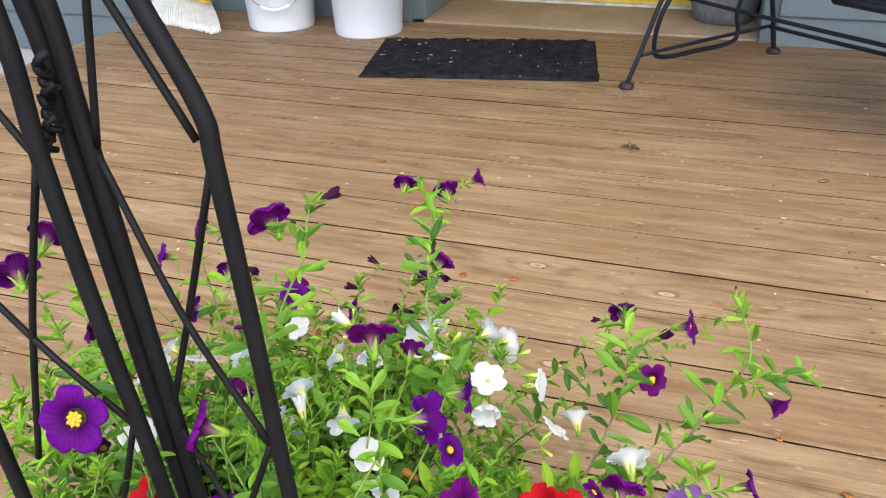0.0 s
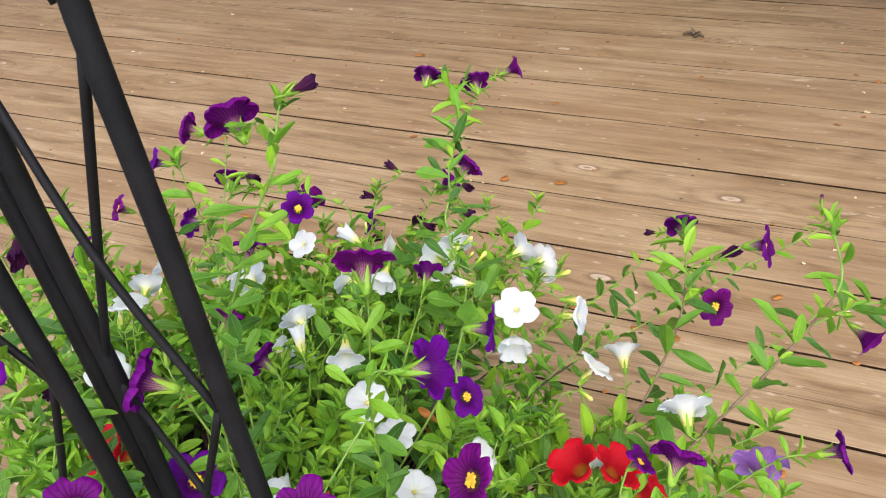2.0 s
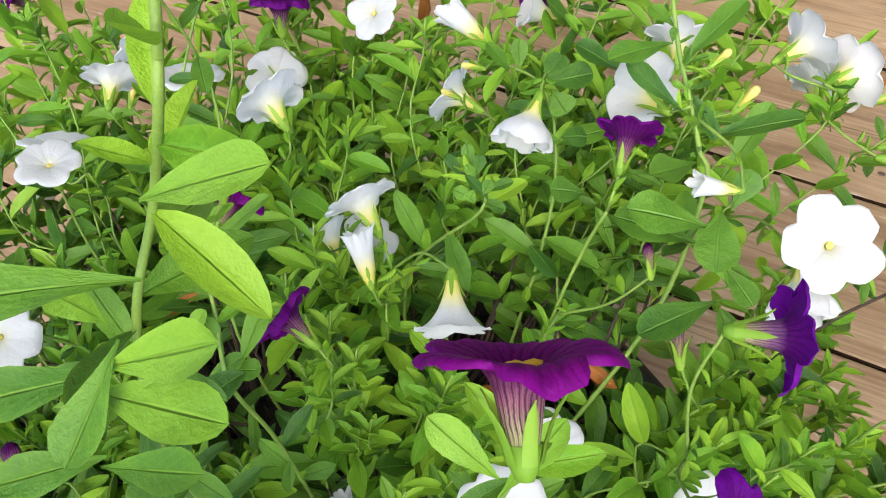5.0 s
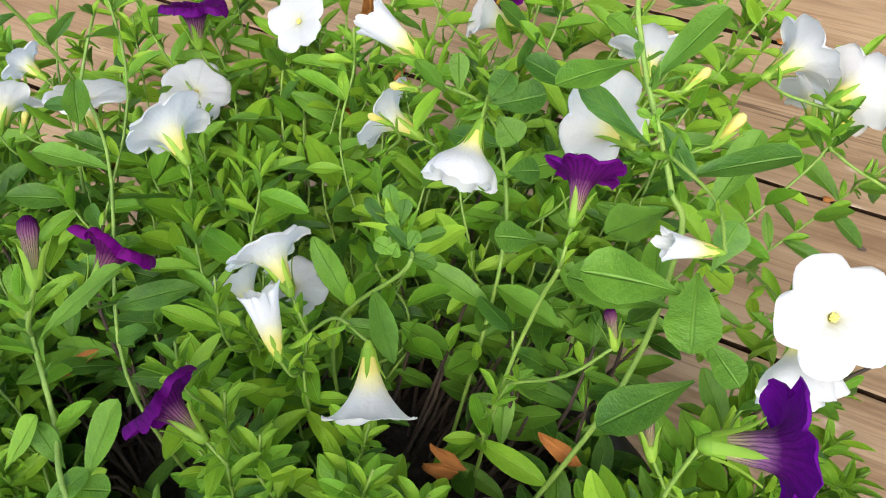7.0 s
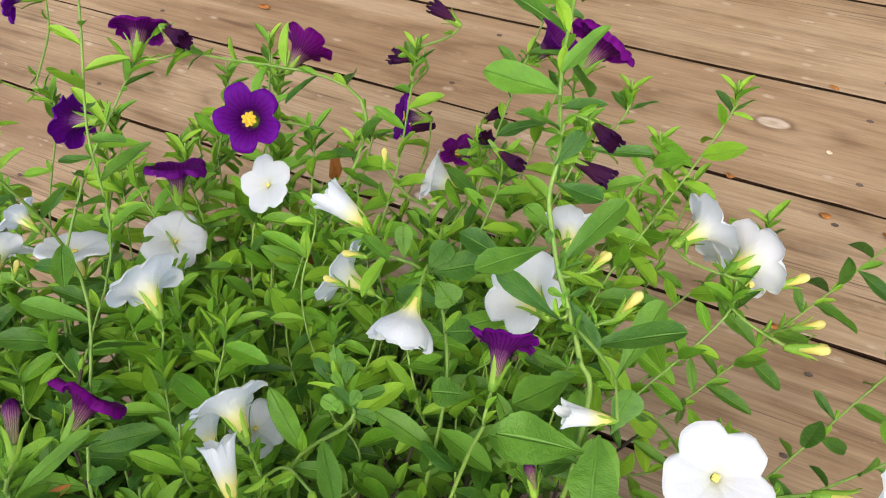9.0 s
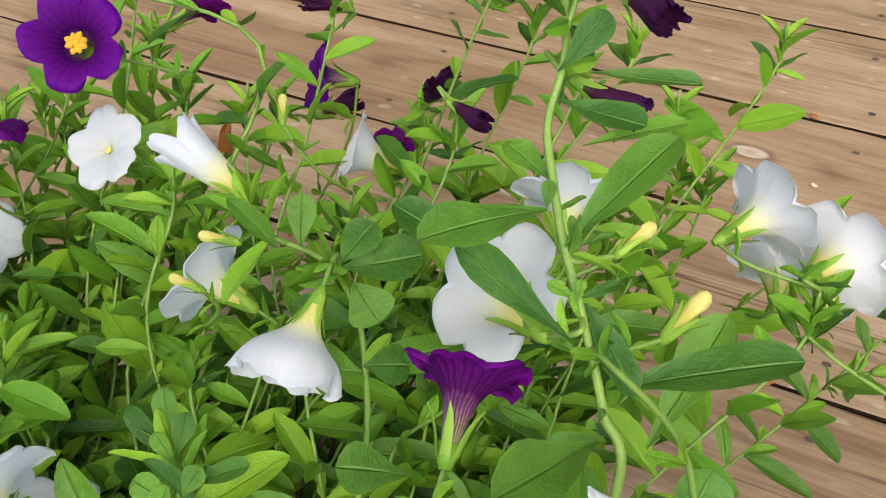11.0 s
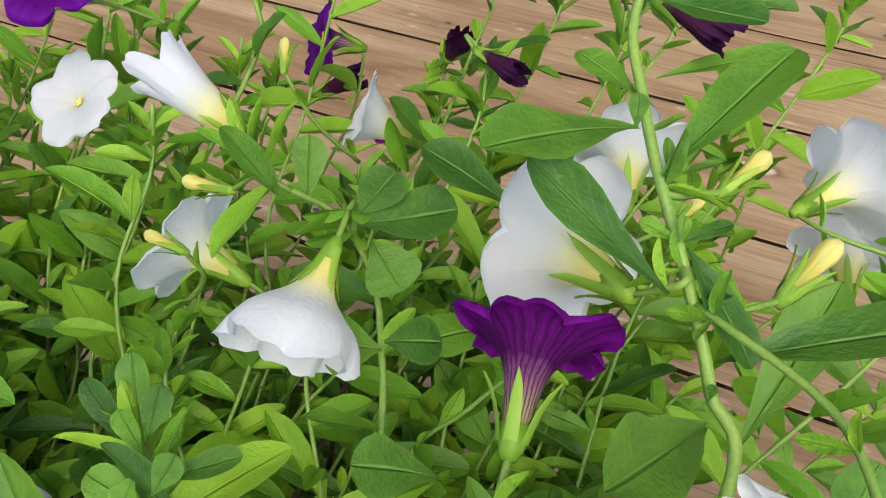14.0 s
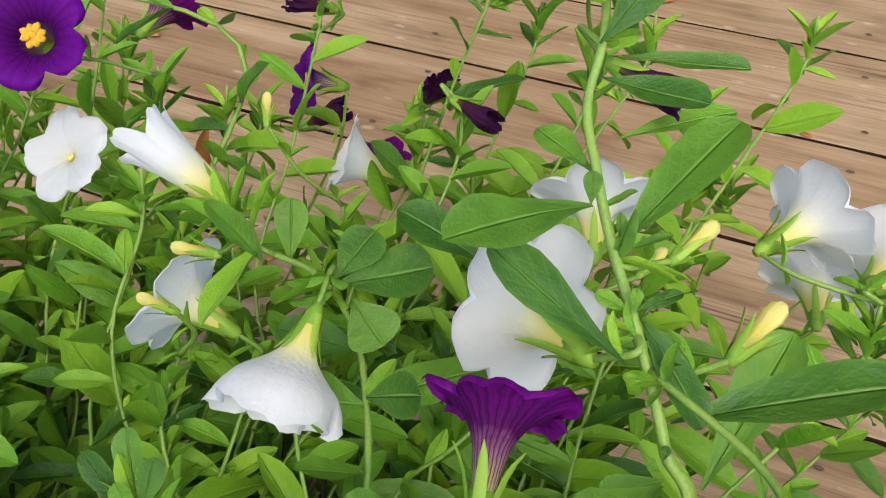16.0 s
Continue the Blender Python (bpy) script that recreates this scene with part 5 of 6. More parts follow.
big_leaf("purple", (-0.183, 0.567, 0.392), (-0.194, 0.572, 0.395), 0.006, (0.48, -0.04, 0.87))
big_leaf("white", (-0.230, 0.556, 0.355), (-0.213, 0.566, 0.356), 0.0115, (0.08, -0.12, 0.99))
big_leaf("white", (-0.226, 0.555, 0.353), (-0.217, 0.550, 0.349), 0.01, (0.14, -0.26, 0.95))
big_leaf("white", (-0.230, 0.557, 0.356), (-0.227, 0.568, 0.361), 0.009, (-0.02, -0.42, 0.91))
big_leaf("white", (-0.215, 0.537, 0.347), (-0.224, 0.532, 0.351), 0.011, (0.05, -0.06, 1.00))
big_leaf("white", (-0.215, 0.538, 0.348), (-0.206, 0.543, 0.348), 0.0095, (0.02, 0.00, 1.00))
big_leaf("white", (-0.242, 0.558, 0.355), (-0.245, 0.567, 0.364), 0.006, (0.40, -0.33, 0.85))
big_leaf("white", (-0.202, 0.571, 0.356), (-0.221, 0.571, 0.367), 0.009, (0.22, 0.05, 0.97))
big_leaf("white", (-0.197, 0.521, 0.341), (-0.209, 0.516, 0.347), 0.01, (-0.01, 0.07, 1.00))
big_leaf("purple", (-0.148, 0.507, 0.369), (-0.172, 0.500, 0.381), 0.0135, (0.10, 0.08, 0.99))
big_leaf("purple", (-0.146, 0.513, 0.372), (-0.141, 0.491, 0.375), 0.0125, (-0.01, -0.42, 0.91))
big_leaf("purple", (-0.1847, 0.5950, 0.3759), (-0.1651, 0.6090, 0.3795), 0.0055, (0.01, 0.07, 1.00))
big_leaf("purple", (-0.1891, 0.6111, 0.3837), (-0.1647, 0.6187, 0.3805), 0.0058, (0.06, -0.06, 1.00))
big_leaf("purple", (-0.1881, 0.5832, 0.4050), (-0.1823, 0.5945, 0.4118), 0.0057, (0.46, -0.19, 0.87))
big_leaf("purple", (-0.1817, 0.5607, 0.3914), (-0.1826, 0.5646, 0.3949), 0.0026, (0.09, -0.11, 0.99))
big_leaf("purple", (-0.1744, 0.5558, 0.3887), (-0.1687, 0.5605, 0.3903), 0.0017, (0.01, 0.07, 1.00))
big_leaf("purple", (-0.1753, 0.5567, 0.3872), (-0.1767, 0.5610, 0.3911), 0.0017, (0.58, -0.22, 0.79))
big_leaf("purple", (-0.1708, 0.5482, 0.3840), (-0.1766, 0.5482, 0.3863), 0.0025, (0.09, -0.11, 0.99))
big_leaf("purple", (-0.1706, 0.5489, 0.3832), (-0.1650, 0.5543, 0.3853), 0.0025, (0.01, 0.07, 1.00))
big_leaf("purple", (-0.1705, 0.5475, 0.3847), (-0.1710, 0.5504, 0.3872), 0.0018, (0.41, -0.34, 0.85))
big_leaf("purple", (-0.1606, 0.5316, 0.3709), (-0.1627, 0.5318, 0.3719), 0.0018, (0.09, -0.11, 0.99))
big_leaf("purple", (-0.1607, 0.5326, 0.3718), (-0.1607, 0.5346, 0.3734), 0.0014, (0.09, -0.11, 0.99))
big_leaf("purple", (-0.1597, 0.5319, 0.3682), (-0.1679, 0.5264, 0.3669), 0.0048, (-0.03, -0.10, 1.00))
big_leaf("purple", (-0.2345, 0.5000, 0.3627), (-0.2396, 0.5075, 0.3705), 0.0045, (0.05, -0.30, 0.95))
big_leaf("purple", (-0.2318, 0.4989, 0.3648), (-0.2323, 0.5052, 0.3700), 0.0039, (0.44, -0.21, 0.87))
big_leaf("purple", (-0.2365, 0.4990, 0.3587), (-0.2466, 0.5030, 0.3656), 0.0037, (-0.11, -0.22, 0.97))
big_leaf("purple", (-0.2308, 0.4971, 0.3644), (-0.2362, 0.5001, 0.3687), 0.0033, (-0.15, -0.36, 0.92))
big_leaf("purple", (-0.2304, 0.4959, 0.3592), (-0.2194, 0.5037, 0.3612), 0.0041, (0.14, -0.02, 0.99))
big_leaf("purple", (-0.2306, 0.4947, 0.3637), (-0.2313, 0.4903, 0.3605), 0.0046, (-0.11, -0.22, 0.97))
big_leaf("purple", (-0.2267, 0.4929, 0.3634), (-0.2254, 0.4980, 0.3670), 0.0039, (0.32, -0.18, 0.93))
big_leaf("purple", (-0.2291, 0.4919, 0.3596), (-0.2379, 0.4920, 0.3629), 0.0046, (0.00, -0.20, 0.98))
big_leaf("purple", (-0.2286, 0.4928, 0.3601), (-0.2185, 0.4940, 0.3572), 0.0046, (0.14, -0.02, 0.99))
big_leaf("purple", (-0.143, 0.515, 0.371), (-0.141, 0.528, 0.378), 0.009, (0.54, -0.14, 0.83))
big_leaf("purple", (-0.1516, 0.5479, 0.3392), (-0.1436, 0.5745, 0.3573), 0.0096, (-0.15, -0.35, 0.93))
big_leaf("purple", (-0.150, 0.509, 0.353), (-0.178, 0.503, 0.366), 0.0125, (0.11, 0.09, 0.99))
big_leaf("purple", (-0.137, 0.493, 0.347), (-0.156, 0.469, 0.355), 0.0115, (0.06, 0.19, 0.98))
big_leaf("purple", (-0.135, 0.500, 0.347), (-0.149, 0.517, 0.356), 0.0105, (0.06, -0.28, 0.96))
big_leaf("purple", (-0.138, 0.505, 0.350), (-0.125, 0.497, 0.347), 0.01, (0.50, -0.04, 0.86))
big_leaf("purple", (-0.201, 0.376, 0.530), (-0.2269, 0.3590, 0.5367), 0.0077, (0.02, 0.01, 1.00), FRESH)
big_leaf("purple", (-0.202, 0.383, 0.538), (-0.1850, 0.3897, 0.5469), 0.0064, (0.19, -0.11, 0.98), FRESH)
big_leaf("purple", (-0.203, 0.369, 0.524), (-0.2023, 0.3527, 0.5181), 0.0060, (0.08, -0.61, 0.79), FRESH)
big_leaf("purple", (-0.206, 0.362, 0.518), (-0.1860, 0.3657, 0.5232), 0.0074, (0.05, -0.05, 1.00), FRESH)
big_leaf("purple", (-0.227, 0.368, 0.487), (-0.2492, 0.3502, 0.4922), 0.0084, (0.05, -0.05, 1.00), FRESH)
big_leaf("purple", (-0.228, 0.368, 0.488), (-0.2073, 0.3776, 0.4991), 0.0067, (0.33, -0.16, 0.93), FRESH)
big_leaf("purple", (-0.227, 0.355, 0.474), (-0.2411, 0.3417, 0.4792), 0.0074, (0.08, -0.12, 0.99), FRESH)
big_leaf("purple", (-0.228, 0.353, 0.472), (-0.2043, 0.3604, 0.4801), 0.0074, (0.17, -0.08, 0.98), FRESH)
big_leaf("purple", (-0.228, 0.344, 0.464), (-0.2117, 0.3388, 0.4618), 0.0060, (0.37, -0.28, 0.88), FRESH)
big_leaf("purple", (-0.222, 0.415, 0.535), (-0.2168, 0.4217, 0.5505), 0.0060, (0.49, -0.30, 0.81), FRESH)
big_leaf("purple", (-0.223, 0.420, 0.541), (-0.2260, 0.4193, 0.5528), 0.0047, (0.04, -0.53, 0.85), FRESH)
big_leaf("purple", (-0.228, 0.374, 0.495), (-0.2324, 0.3733, 0.5076), 0.0060, (0.20, -0.38, 0.91), FRESH)
big_leaf("purple", (-0.205, 0.365, 0.521), (-0.1858, 0.3731, 0.5306), 0.0067, (0.24, -0.24, 0.94), FRESH)
big_leaf("purple", (-0.164, 0.388, 0.443), (-0.1788, 0.3902, 0.4563), 0.0067, (0.20, -0.23, 0.95), FRESH)
big_leaf("purple", (-0.163, 0.385, 0.440), (-0.1549, 0.4028, 0.4541), 0.0060, (0.29, -0.17, 0.94), FRESH)
big_leaf("purple", (-0.161, 0.367, 0.420), (-0.1773, 0.3670, 0.4318), 0.0067, (0.13, -0.10, 0.99), FRESH)
big_leaf("purple", (-0.284, 0.419, 0.404), (-0.2729, 0.4412, 0.4136), 0.0054, (-0.08, -0.22, 0.97), FRESH)
big_leaf("purple", (-0.262, 0.395, 0.386), (-0.2605, 0.4142, 0.3978), 0.0071, (0.12, -0.15, 0.98), FRESH)
big_leaf("purple", (-0.281, 0.389, 0.390), (-0.2751, 0.4038, 0.3989), 0.0057, (0.16, -0.01, 0.99), FRESH)
big_leaf("purple", (-0.270, 0.385, 0.384), (-0.2619, 0.3968, 0.3907), 0.0057, (0.16, -0.01, 0.99), FRESH)
big_leaf("purple", (-0.287, 0.423, 0.407), (-0.2959, 0.4311, 0.4137), 0.0054, (0.38, -0.00, 0.93), FRESH)
big_leaf("purple", (-0.268, 0.396, 0.388), (-0.2754, 0.4012, 0.3976), 0.0054, (0.16, -0.01, 0.99), FRESH)
big_leaf("purple", (-0.281, 0.415, 0.401), (-0.2891, 0.4217, 0.4069), 0.0040, (0.38, -0.00, 0.93), FRESH)
big_leaf("purple", (-0.266, 0.392, 0.386), (-0.2549, 0.3964, 0.3875), 0.0067, (0.11, 0.09, 0.99), FRESH)

def open_gap(p):
    """Two holes in the foliage through which the soil shows."""
    for a, b, r in (((-0.365, 0.425, 0.20), (-0.275, 0.385, 0.37), 0.028), ((-0.245, 0.485, 0.20), (-0.214, 0.463, 0.31), 0.021), ((-0.20, 0.462, 0.20), (-0.18, 0.444, 0.31), 0.019)):
        a, b = Vector(a), Vector(b)
        f = max(0.0, min(1.0, (p - a).dot(b - a) / (b - a).length_squared))
        if (p - a.lerp(b, f)).length < r:
            return True
    return any((p - q).length < r for q, r in FACES)


# leafy shoots that fill the bush
for i in range(230):
    a, r = rng.uniform(0, 6.28319), math.sqrt(rng.random())
    tip = Vector((-0.262 + 0.205 * r * math.cos(a), 0.475 + 0.175 * r * math.sin(a), 0.0))
    tip.z = 0.248 + 0.100 * (1 - r * r) * rng.uniform(0.50, 1.0) + rng.uniform(0, 0.02)
    if open_gap(tip) or open_gap(tip.lerp(Vector((POT.x, POT.y, 0.2)), 0.35)):
        continue
    lean = Vector((tip.x - POT.x, tip.y - POT.y, 0.16)).normalized()
    short_stem("white" if rng.random() < 0.6 else "purple", tip, lean, 0.0235, 0.0082, True, 0.22)
for i in range(34):
    tip = Vector((rng.uniform(-0.43, -0.27), rng.uniform(0.37, 0.50), rng.uniform(0.275, 0.325)))
    if not open_gap(tip) and not open_gap(tip.lerp(Vector((POT.x, POT.y, 0.2)), 0.35)):
        short_stem("purple", tip, Vector((-0.2, 0.2, 1)).normalized(), 0.0245, 0.0086, True, 0.25)
for i in range(36):
    tip = Vector((rng.uniform(-0.14, 0.07), rng.uniform(0.34, 0.50), rng.uniform(0.25, 0.34)))
    short_stem("red" if tip.x > -0.05 and rng.random() < 0.5 else "purple", tip, Vector((0.3, 0.3, 1)).normalized(), 0.026, 0.0115, True, 0.3)
for i in range(30):
    tip = Vector((rng.uniform(-0.46, -0.22), rng.uniform(0.20, 0.36), rng.uniform(0.25, 0.35)))
    short_stem("red" if rng.random() < 0.35 else "purple", tip, Vector((-0.2, 0.1, 1)).normalized(), 0.023, 0.0115, True, 0.3)

for i in range(46):
    tip = Vector((rng.uniform(-0.47, -0.12), rng.uniform(0.57, 0.71), rng.uniform(0.285, 0.35)))
    short_stem("white" if rng.random() < 0.6 else "purple", tip, Vector((0, 0.5, 1)).normalized(), 0.0230, 0.0085, True, 0.30)
for i in range(16):
    tip = Vector((rng.uniform(-0.46, -0.385), rng.uniform(0.31, 0.43), rng.uniform(0.26, 0.33)))
    short_stem("purple", tip, Vector((-0.3, 0.1, 1)).normalized(), 0.023, 0.010, True, 0.3)
for i in range(30):
    tip = Vector((rng.uniform(-0.06, 0.10), rng.uniform(0.37, 0.53), rng.uniform(0.26, 0.33)))
    short_stem("red" if rng.random() < 0.4 else "purple", tip, Vector((0.4, 0.3, 1)).normalized(), 0.027, 0.0115, True, 0.35)

for i in range(44):
    tip = Vector((rng.uniform(-0.62, -0.45), rng.uniform(0.32, 0.62), rng.uniform(0.25, 0.35)))
    short_stem("purple", tip, Vector((-0.35, 0.15, 1)).normalized(), 0.025, 0.0105, True, 0.25)

# stalks of flowers and buds
for plant, base, along in FEET:
    twig(plant, base, along)

# leaves: those about the middle of the bush are parts, the rest are joined plant by plant
WITHERED = leaf_mesh("withered_leaf", 0.30, 1.1, 3.2, 1.0, LITTER, 0.8)
count, rest = {}, {}
for plant, m, young in LEAVES:
    p = m.translation
    if open_gap(p) or any((m @ Vector((0, f, 0)) - q).length < r for f in (0.5, 1.0) for q, r in FACES):
        continue
    near = -0.34 < p.x < -0.05 and 0.38 < p.y < 0.72 and p.z > 0.30
    meshes = NEW_LEAVES if young else OLD_LEAVES
    me = meshes[rng.randrange(len(meshes))]
    if near and count.get(plant, 0) < 290:
        count[plant] = count.get(plant, 0) + 1
        child("leaf", me, plant, m)
    else:
        rest.setdefault((plant, young), []).append((m, me))
for (plant, young), items in rest.items():
    co, faces, uvs = [], [], []
    for m, me in items:
        base = len(co)
        n = len(me.vertices)
        v = np.empty(n * 3)
        me.vertices.foreach_get("co", v)
        mm = np.array(m)
        co.extend((v.reshape(-1, 3) @ mm[:3, :3].T + mm[:3, 3]).tolist())
        faces.extend([[base + i for i in p.vertices] for p in me.polygons])
        u = np.empty(len(me.loops) * 2)
        me.uv_layers[0].data.foreach_get("uv", u)
        uvs.append(u)
    joined = bpy.data.meshes.new("foliage")
    joined.from_pydata(co, [], faces)
    joined.uv_layers.new(name="UVMap").data.foreach_set("uv", np.concatenate(uvs))
    joined.polygons.foreach_set("use_smooth", [True] * len(joined.polygons))
    joined.materials.append(YOUNG if young else LEAF)
    tagged(child("foliage", joined, plant, Matrix()), kind="stuff")

# ---- deck boards ----
deck = thing("deck", (0, 0, 0), "brown stained wooden deck boards with dark gaps and knots", "deck", kind="structure")
BOARD, PITCH, TOP = 0.1403, 0.143, 3.093
PLANKS = {}


def plank(x0, x1, y):
    length = round(x1 - x0, 2)
    if (length, x0 > 0) not in PLANKS or rng.random() < 0.4:
        half = BOARD / 2 + rng.uniform(-0.0006, 0.0008)
        bm = bmesh.new()
        steps = int(length / 0.03)
        rows = []
        for i in range(steps + 1):
            x = -length / 2 + length * i / steps
            a, b = (half + 0.0014 * noise.noise((x * 5.0, 3.0 * y + q, 9.1)) - 0.0022 * max(0.0, noise.noise((x * 19.0, y + q, 4.1)) - 0.15) for q in (0.0, 7.7))
            rows.append([bm.verts.new((x, yy, zz)) for yy, zz in ((-a, -0.030), (-a, -0.0028), (-a + 0.0008, -0.0007), (-a + 0.0025, 0.0), (b - 0.0025, 0.0), (b - 0.0008, -0.0007), (b, -0.0028), (b, -0.030))])
        for r0, r1 in zip(rows, rows[1:]):
            for i in range(7):
                bm.faces.new((r0[i], r1[i], r1[i + 1], r0[i + 1]))
        bm.faces.new(rows[0])
        bm.faces.new(rows[-1][::-1])
        bmesh.ops.recalc_face_normals(bm, faces=bm.faces)
        me = bpy.data.meshes.new("plank")
        bm.to_mesh(me)
        bm.free()
        me.materials.append(DECK)
        me.materials.append(DARK_EDGE)
        # side faces, seen in the gaps, get the near-black brown
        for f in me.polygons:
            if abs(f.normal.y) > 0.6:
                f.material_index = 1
        PLANKS[(length, x0 > 0)] = me
    ob = new("plank", PLANKS[(length, x0 > 0)])
    ob.parent = deck
    ob.location = ((x0 + x1) / 2, y, rng.uniform(-0.0012, 0.0))
    ob.rotation_euler = (0, 0, rng.uniform(-0.0006, 0.0006))


for k in range(40):
    y = TOP - PITCH * (k + 0.5)
    cut = (1.46, 0.24, 2.07, 0.85)[k % 4] if k > 13 else (1.46, 2.07, 1.75)[k % 3]
    plank(LEFT_END, cut - 0.0015, y)
    plank(cut + 0.0015, 4.40, y)

frame_under = thing("deck_frame", (0, 0, 0), "dark joists and rim board under the deck", "deck frame", kind="structure")
for x in [-2.2 + 0.406 * i for i in range(17)]:
    flat(part("joist", box(x - 0.019, x + 0.019, TOP - 40 * PITCH, TOP, -0.20, -0.0335), WOODY, frame_under))
flat(part("rim_board", box(LEFT_END - 0.045, LEFT_END - 0.004, TOP - 40 * PITCH, TOP, -0.22, -0.008), SILL_BOARD, frame_under))

nbm = bmesh.new()
for k in range(40):
    y = TOP - PITCH * (k + 0.5)
    for x in [-2.085 + 0.406 * i for i in range(15)]:
        for dy in (-0.042, 0.042):
            bmesh.ops.create_circle(nbm, cap_ends=True, segments=8, radius=0.0022, matrix=Matrix.Translation((x + rng.uniform(-0.012, 0.012), y + dy + rng.uniform(-0.008, 0.008), 0.0006)) @ Matrix.Diagonal((1.6, 1, 1, 1)))
tagged(part("nail", nbm, NAIL, deck, "sunken rusty nail heads"), kind="stuff")

# ---- litter ----
def scrap_mesh(name, seed, material):
    r = random.Random(seed)
    bm = bmesh.new()
    n = 9
    ring = [bm.verts.new(((0.55 + 0.45 * r.random()) * math.cos(6.28 * i / n), (0.3 + 0.3 * r.random()) * math.sin(6.28 * i / n), 0.05 + 0.35 * r.random())) for i in range(n)]
    c = bm.verts.new((0, 0, 0.03))
    for i in range(n):
        bm.faces.new((c, ring[i], ring[(i + 1) % n]))
    ext = bmesh.ops.extrude_face_region(bm, geom=bm.faces[:])
    for g in ext["geom"]:
        if isinstance(g, bmesh.types.BMVert):
            g.co.z += 0.08
    me = bpy.data.meshes.new(name)
    for f in bm.faces:
        f.smooth = True
    bm.to_mesh(me)
    bm.free()
    me.materials.append(material)
    return me


HUSKS = [scrap_mesh("petal", 40 + i, WOODY) for i in range(4)]
SCRAPS = [scrap_mesh("dry_leaf", i, LITTER) for i in range(4)]
CRUMBS = [scrap_mesh("crumb", 20 + i, CRUMB) for i in range(3)]


def dry_leaf(x, y, size, turn, z=0.001):
    ob = new("dry_leaf", SCRAPS[rng.randrange(4)])
    ob.matrix_world = pose(x, y, z, 0, 0, turn) @ Matrix.Diagonal((size / 2, size / 2, size / 2, 1))
    tagged(ob, "small curled orange dry leaf lying on the deck", "leaf", "dry leaves on the deck")


def crumb(x, y, size, z=0.001):
    ob = new("crumb", CRUMBS[rng.randrange(3)])
    ob.matrix_world = pose(x, y, z, 0, 0, rng.uniform(0, 360)) @ Matrix.Diagonal((size / 2, size / 2, size / 2, 1))
    tagged(ob, "pale dry crumb of seed husk", "crumb", "crumbs on mat and deck")


for x, y, size, turn in ((-0.265, 1.262, 0.024, 20), (-0.362, 1.250, 0.026, 70), (-0.075, 0.93, 0.014, 10), (-0.02, 0.925, 0.018, 160), (0.10, 1.05, 0.02, 40), (-0.55, 1.50, 0.02, 0), (-0.72, 1.72, 0.026, 15), (-1.18, 2.05, 0.02, 60), (0.32, 1.88, 0.03, 20), (0.25, 1.80, 0.02, 100), (-0.60, 0.75, 0.02, 30), (-0.47, 0.80, 0.02, 80), (-0.75, 1.02, 0.018, 0), (-0.95, 1.25, 0.02, 45), (0.55, 1.25, 0.018, 70), (0.28, 0.86, 0.022, 10), (0.42, 1.02, 0.016, 140), (0.12, 0.74, 0.02, 30)):
    dry_leaf(x, y, size, turn)
for i in range(26):  # bits caught in the gaps
    k = rng.randrange(6, 17)
    dry_leaf(rng.uniform(-1.2, 0.7), TOP - PITCH * k + rng.uniform(-0.004, 0.004), rng.uniform(0.008, 0.015), rng.uniform(-25, 25))
clump = thing("dried_flower_head", (-0.133, 1.97, 0.001), "brown dried flower head lying on the deck", "dried flower")
for k in range(7):
    ob = new("petal", HUSKS[k % 4])
    ob.parent = clump
    ob.matrix_basis = pose(0.014 * math.cos(k * 2.4), 0.010 * math.sin(k * 2.4), 0.001 * k, 20 * (k % 3), 15, 50 * k) @ Matrix.Diagonal((0.013, 0.011, 0.012, 1))
for k in range(42):
    crumb(-0.717 + rng.uniform(-0.36, 0.36), 2.648 + rng.uniform(-0.24, 0.19), rng.choice((0.006, 0.008, 0.011, 0.016)), 0.0125 if k % 6 else 0.014)
for k in range(95):
    crumb(rng.uniform(-1.9, 1.0), rng.uniform(1.0, 2.9), rng.choice((0.006, 0.008, 0.012)))
for k in range(64):
    dry_leaf(rng.uniform(-2.0, 0.9), rng.uniform(1.3, 2.7), rng.uniform(0.008, 0.016), rng.uniform(0, 180))

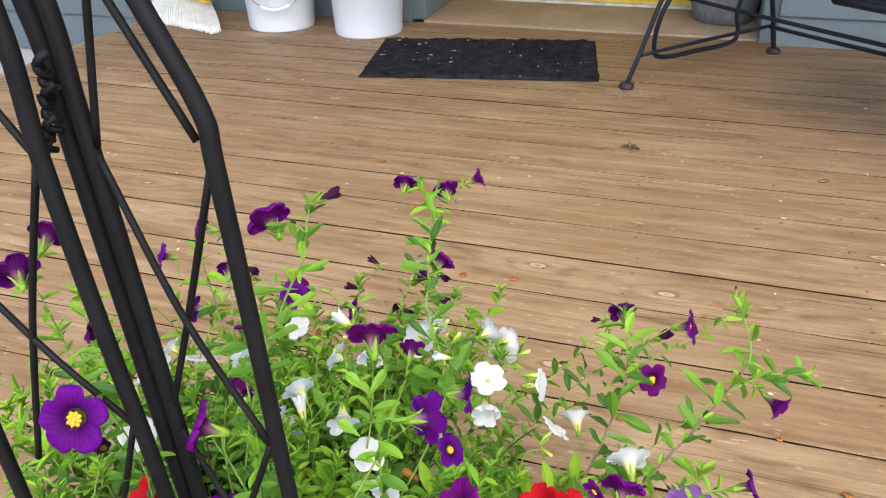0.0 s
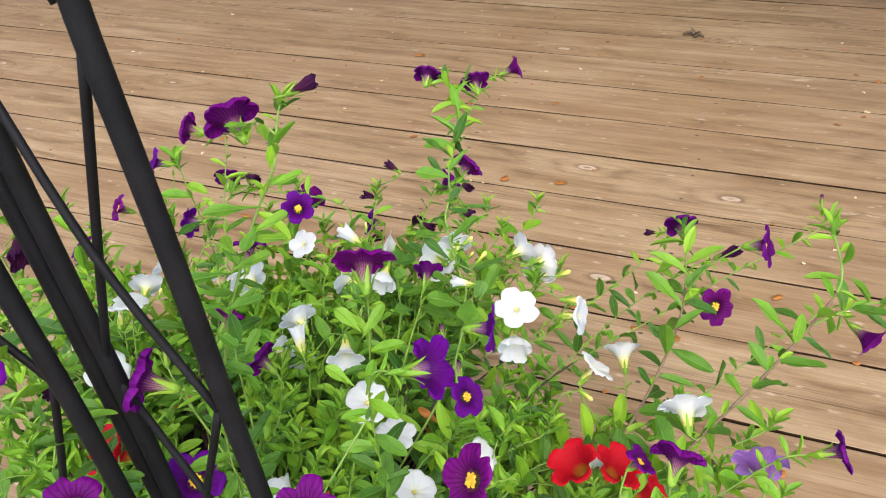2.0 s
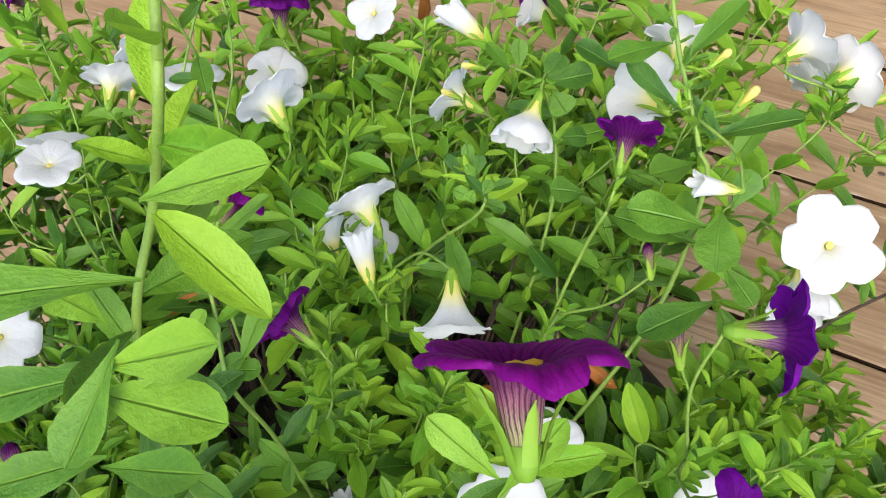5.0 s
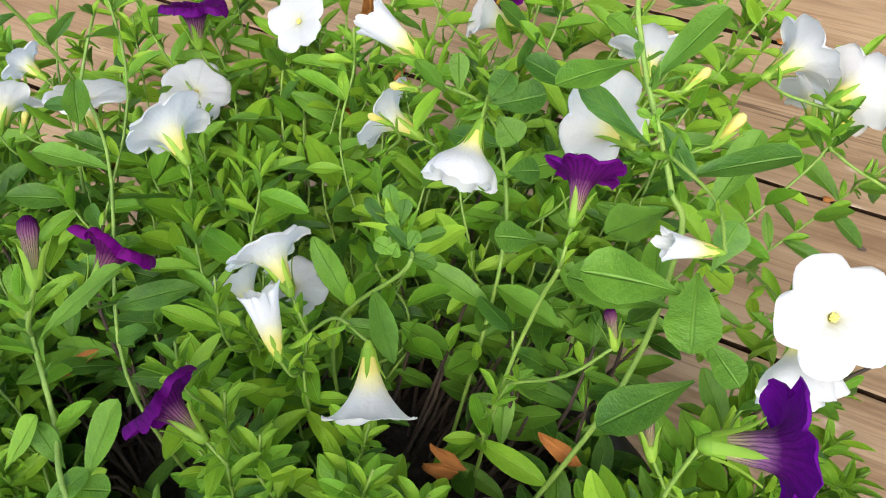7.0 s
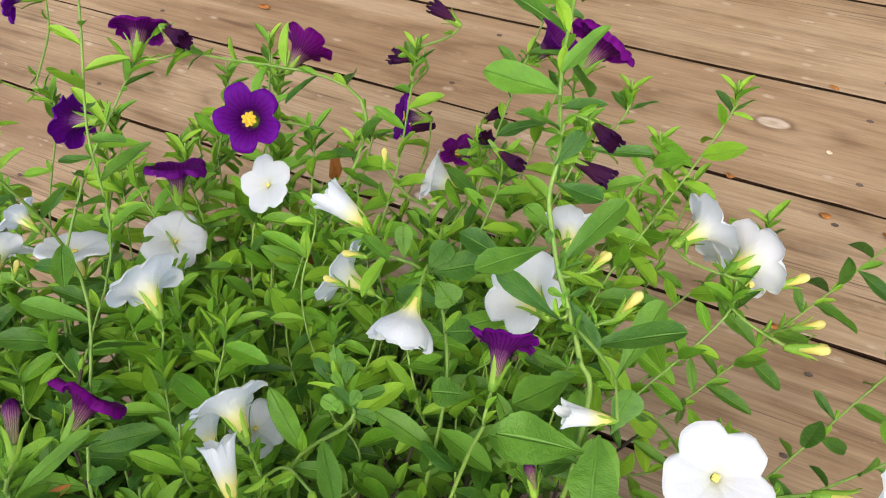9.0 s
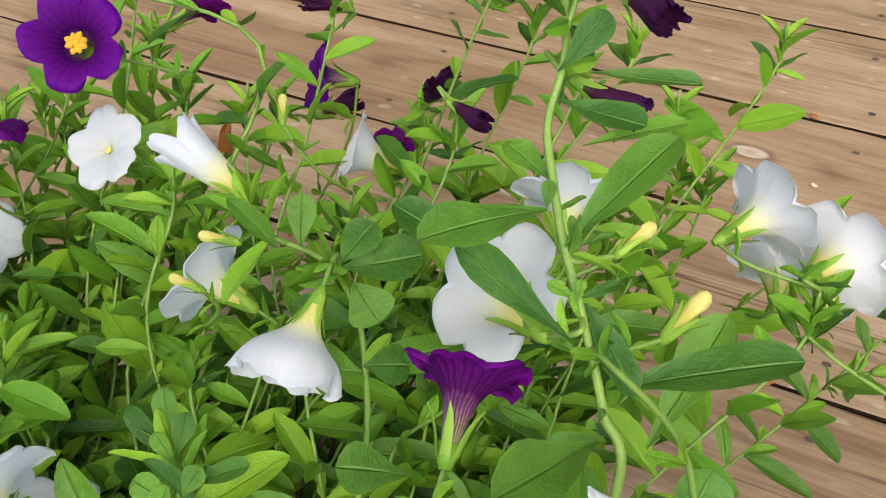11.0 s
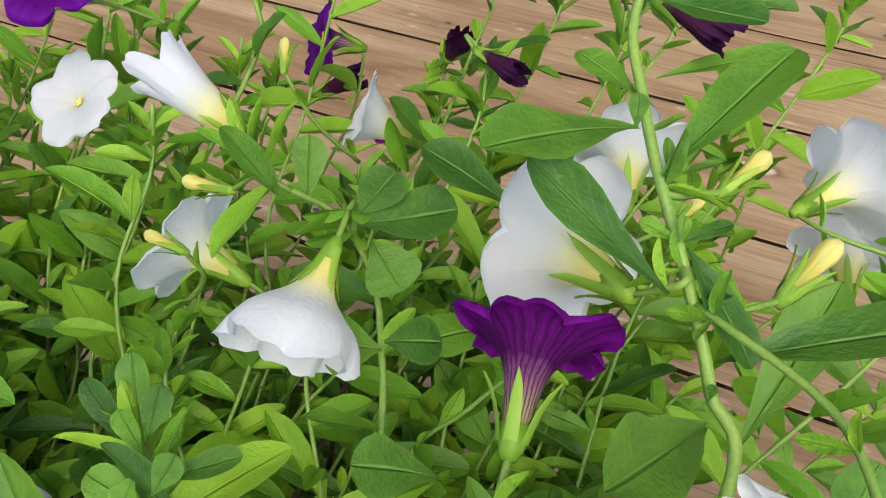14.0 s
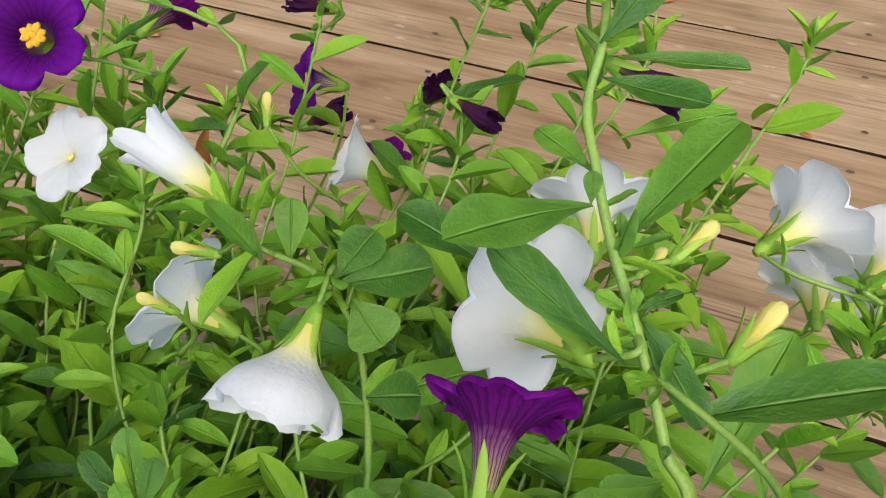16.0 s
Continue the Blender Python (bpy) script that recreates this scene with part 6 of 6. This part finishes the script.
# withered leaves caught among the stems
for plant, x, y, z, size, axis, face in (("white", -0.345, 0.640, 0.275, 0.030, (0.15, 0.1, 1), (0.3, -1, 0.3)), ("white", -0.294, 0.450, 0.262, 0.024, (0.8, 0.5, 0.2), (0.1, -0.3, 1)), ("white", -0.300, 0.438, 0.255, 0.018, (0.9, -0.2, 0.1), (0, -0.3, 1)),
                                      ("purple", -0.180, 0.485, 0.255, 0.027, (0.9, -0.3, -0.1), (-0.1, -0.3, 1)), ("purple", -0.222, 0.453, 0.258, 0.018, (1, 0, 0), (0, -0.4, 1)), ("purple", -0.392, 0.420, 0.262, 0.020, (0.4, 0.8, 0.2), (0.3, -0.2, 1)),
                                      ("white", -0.268, 0.530, 0.262, 0.018, (1, 0.3, 0), (0, -0.4, 1)), ("white", -0.335, 0.585, 0.275, 0.020, (1, 0.2, 0.1), (0, -0.5, 1)), ("purple", -0.09, 0.42, 0.262, 0.022, (0.5, 0.7, 0.2), (0, -0.4, 1)),
                                      ("purple", -0.13, 0.40, 0.258, 0.024, (-0.6, 0.6, 0.1), (0, -0.4, 1)), ("white", -0.24, 0.41, 0.258, 0.022, (0.7, -0.5, 0.1), (0, -0.3, 1)), ("purple", -0.44, 0.52, 0.26, 0.022, (0.8, 0.4, 0.1), (0, -0.4, 1)),
                                      ("purple", -0.373, 0.419, 0.281, 0.026, (0.5, 0.7, 0.3), (0, -0.6, 0.8)),
                                      ("white", -0.289, 0.445, 0.281, 0.028, (0.8, 0.5, 0.3), (-0.1, -0.6, 0.8)),
                                      ("white", -0.216, 0.458, 0.284, 0.022, (0.9, -0.3, 0.1), (0, -0.5, 0.9)),
                                      ("purple", -0.217, 0.367, 0.279, 0.03, (0.3, 0.8, 0.4), (0.2, -0.7, 0.7)),
                                      ("white", -0.285, 0.437, 0.281, 0.024, (0.6, 0.7, 0.3), (0, -0.5, 0.8)),
                                      ("purple", -0.181, 0.478, 0.285, 0.026, (0.9, -0.3, 0), (0, -0.4, 0.9)),
                                      ("purple", -0.215, 0.450, 0.285, 0.018, (1, 0.1, 0), (0, -0.4, 0.9))):
    child("withered_leaf", WITHERED, plant, leaf_pose(Vector((x, y, z - 0.006)), Vector(axis), Vector(face), size * 0.72, size * 0.27))
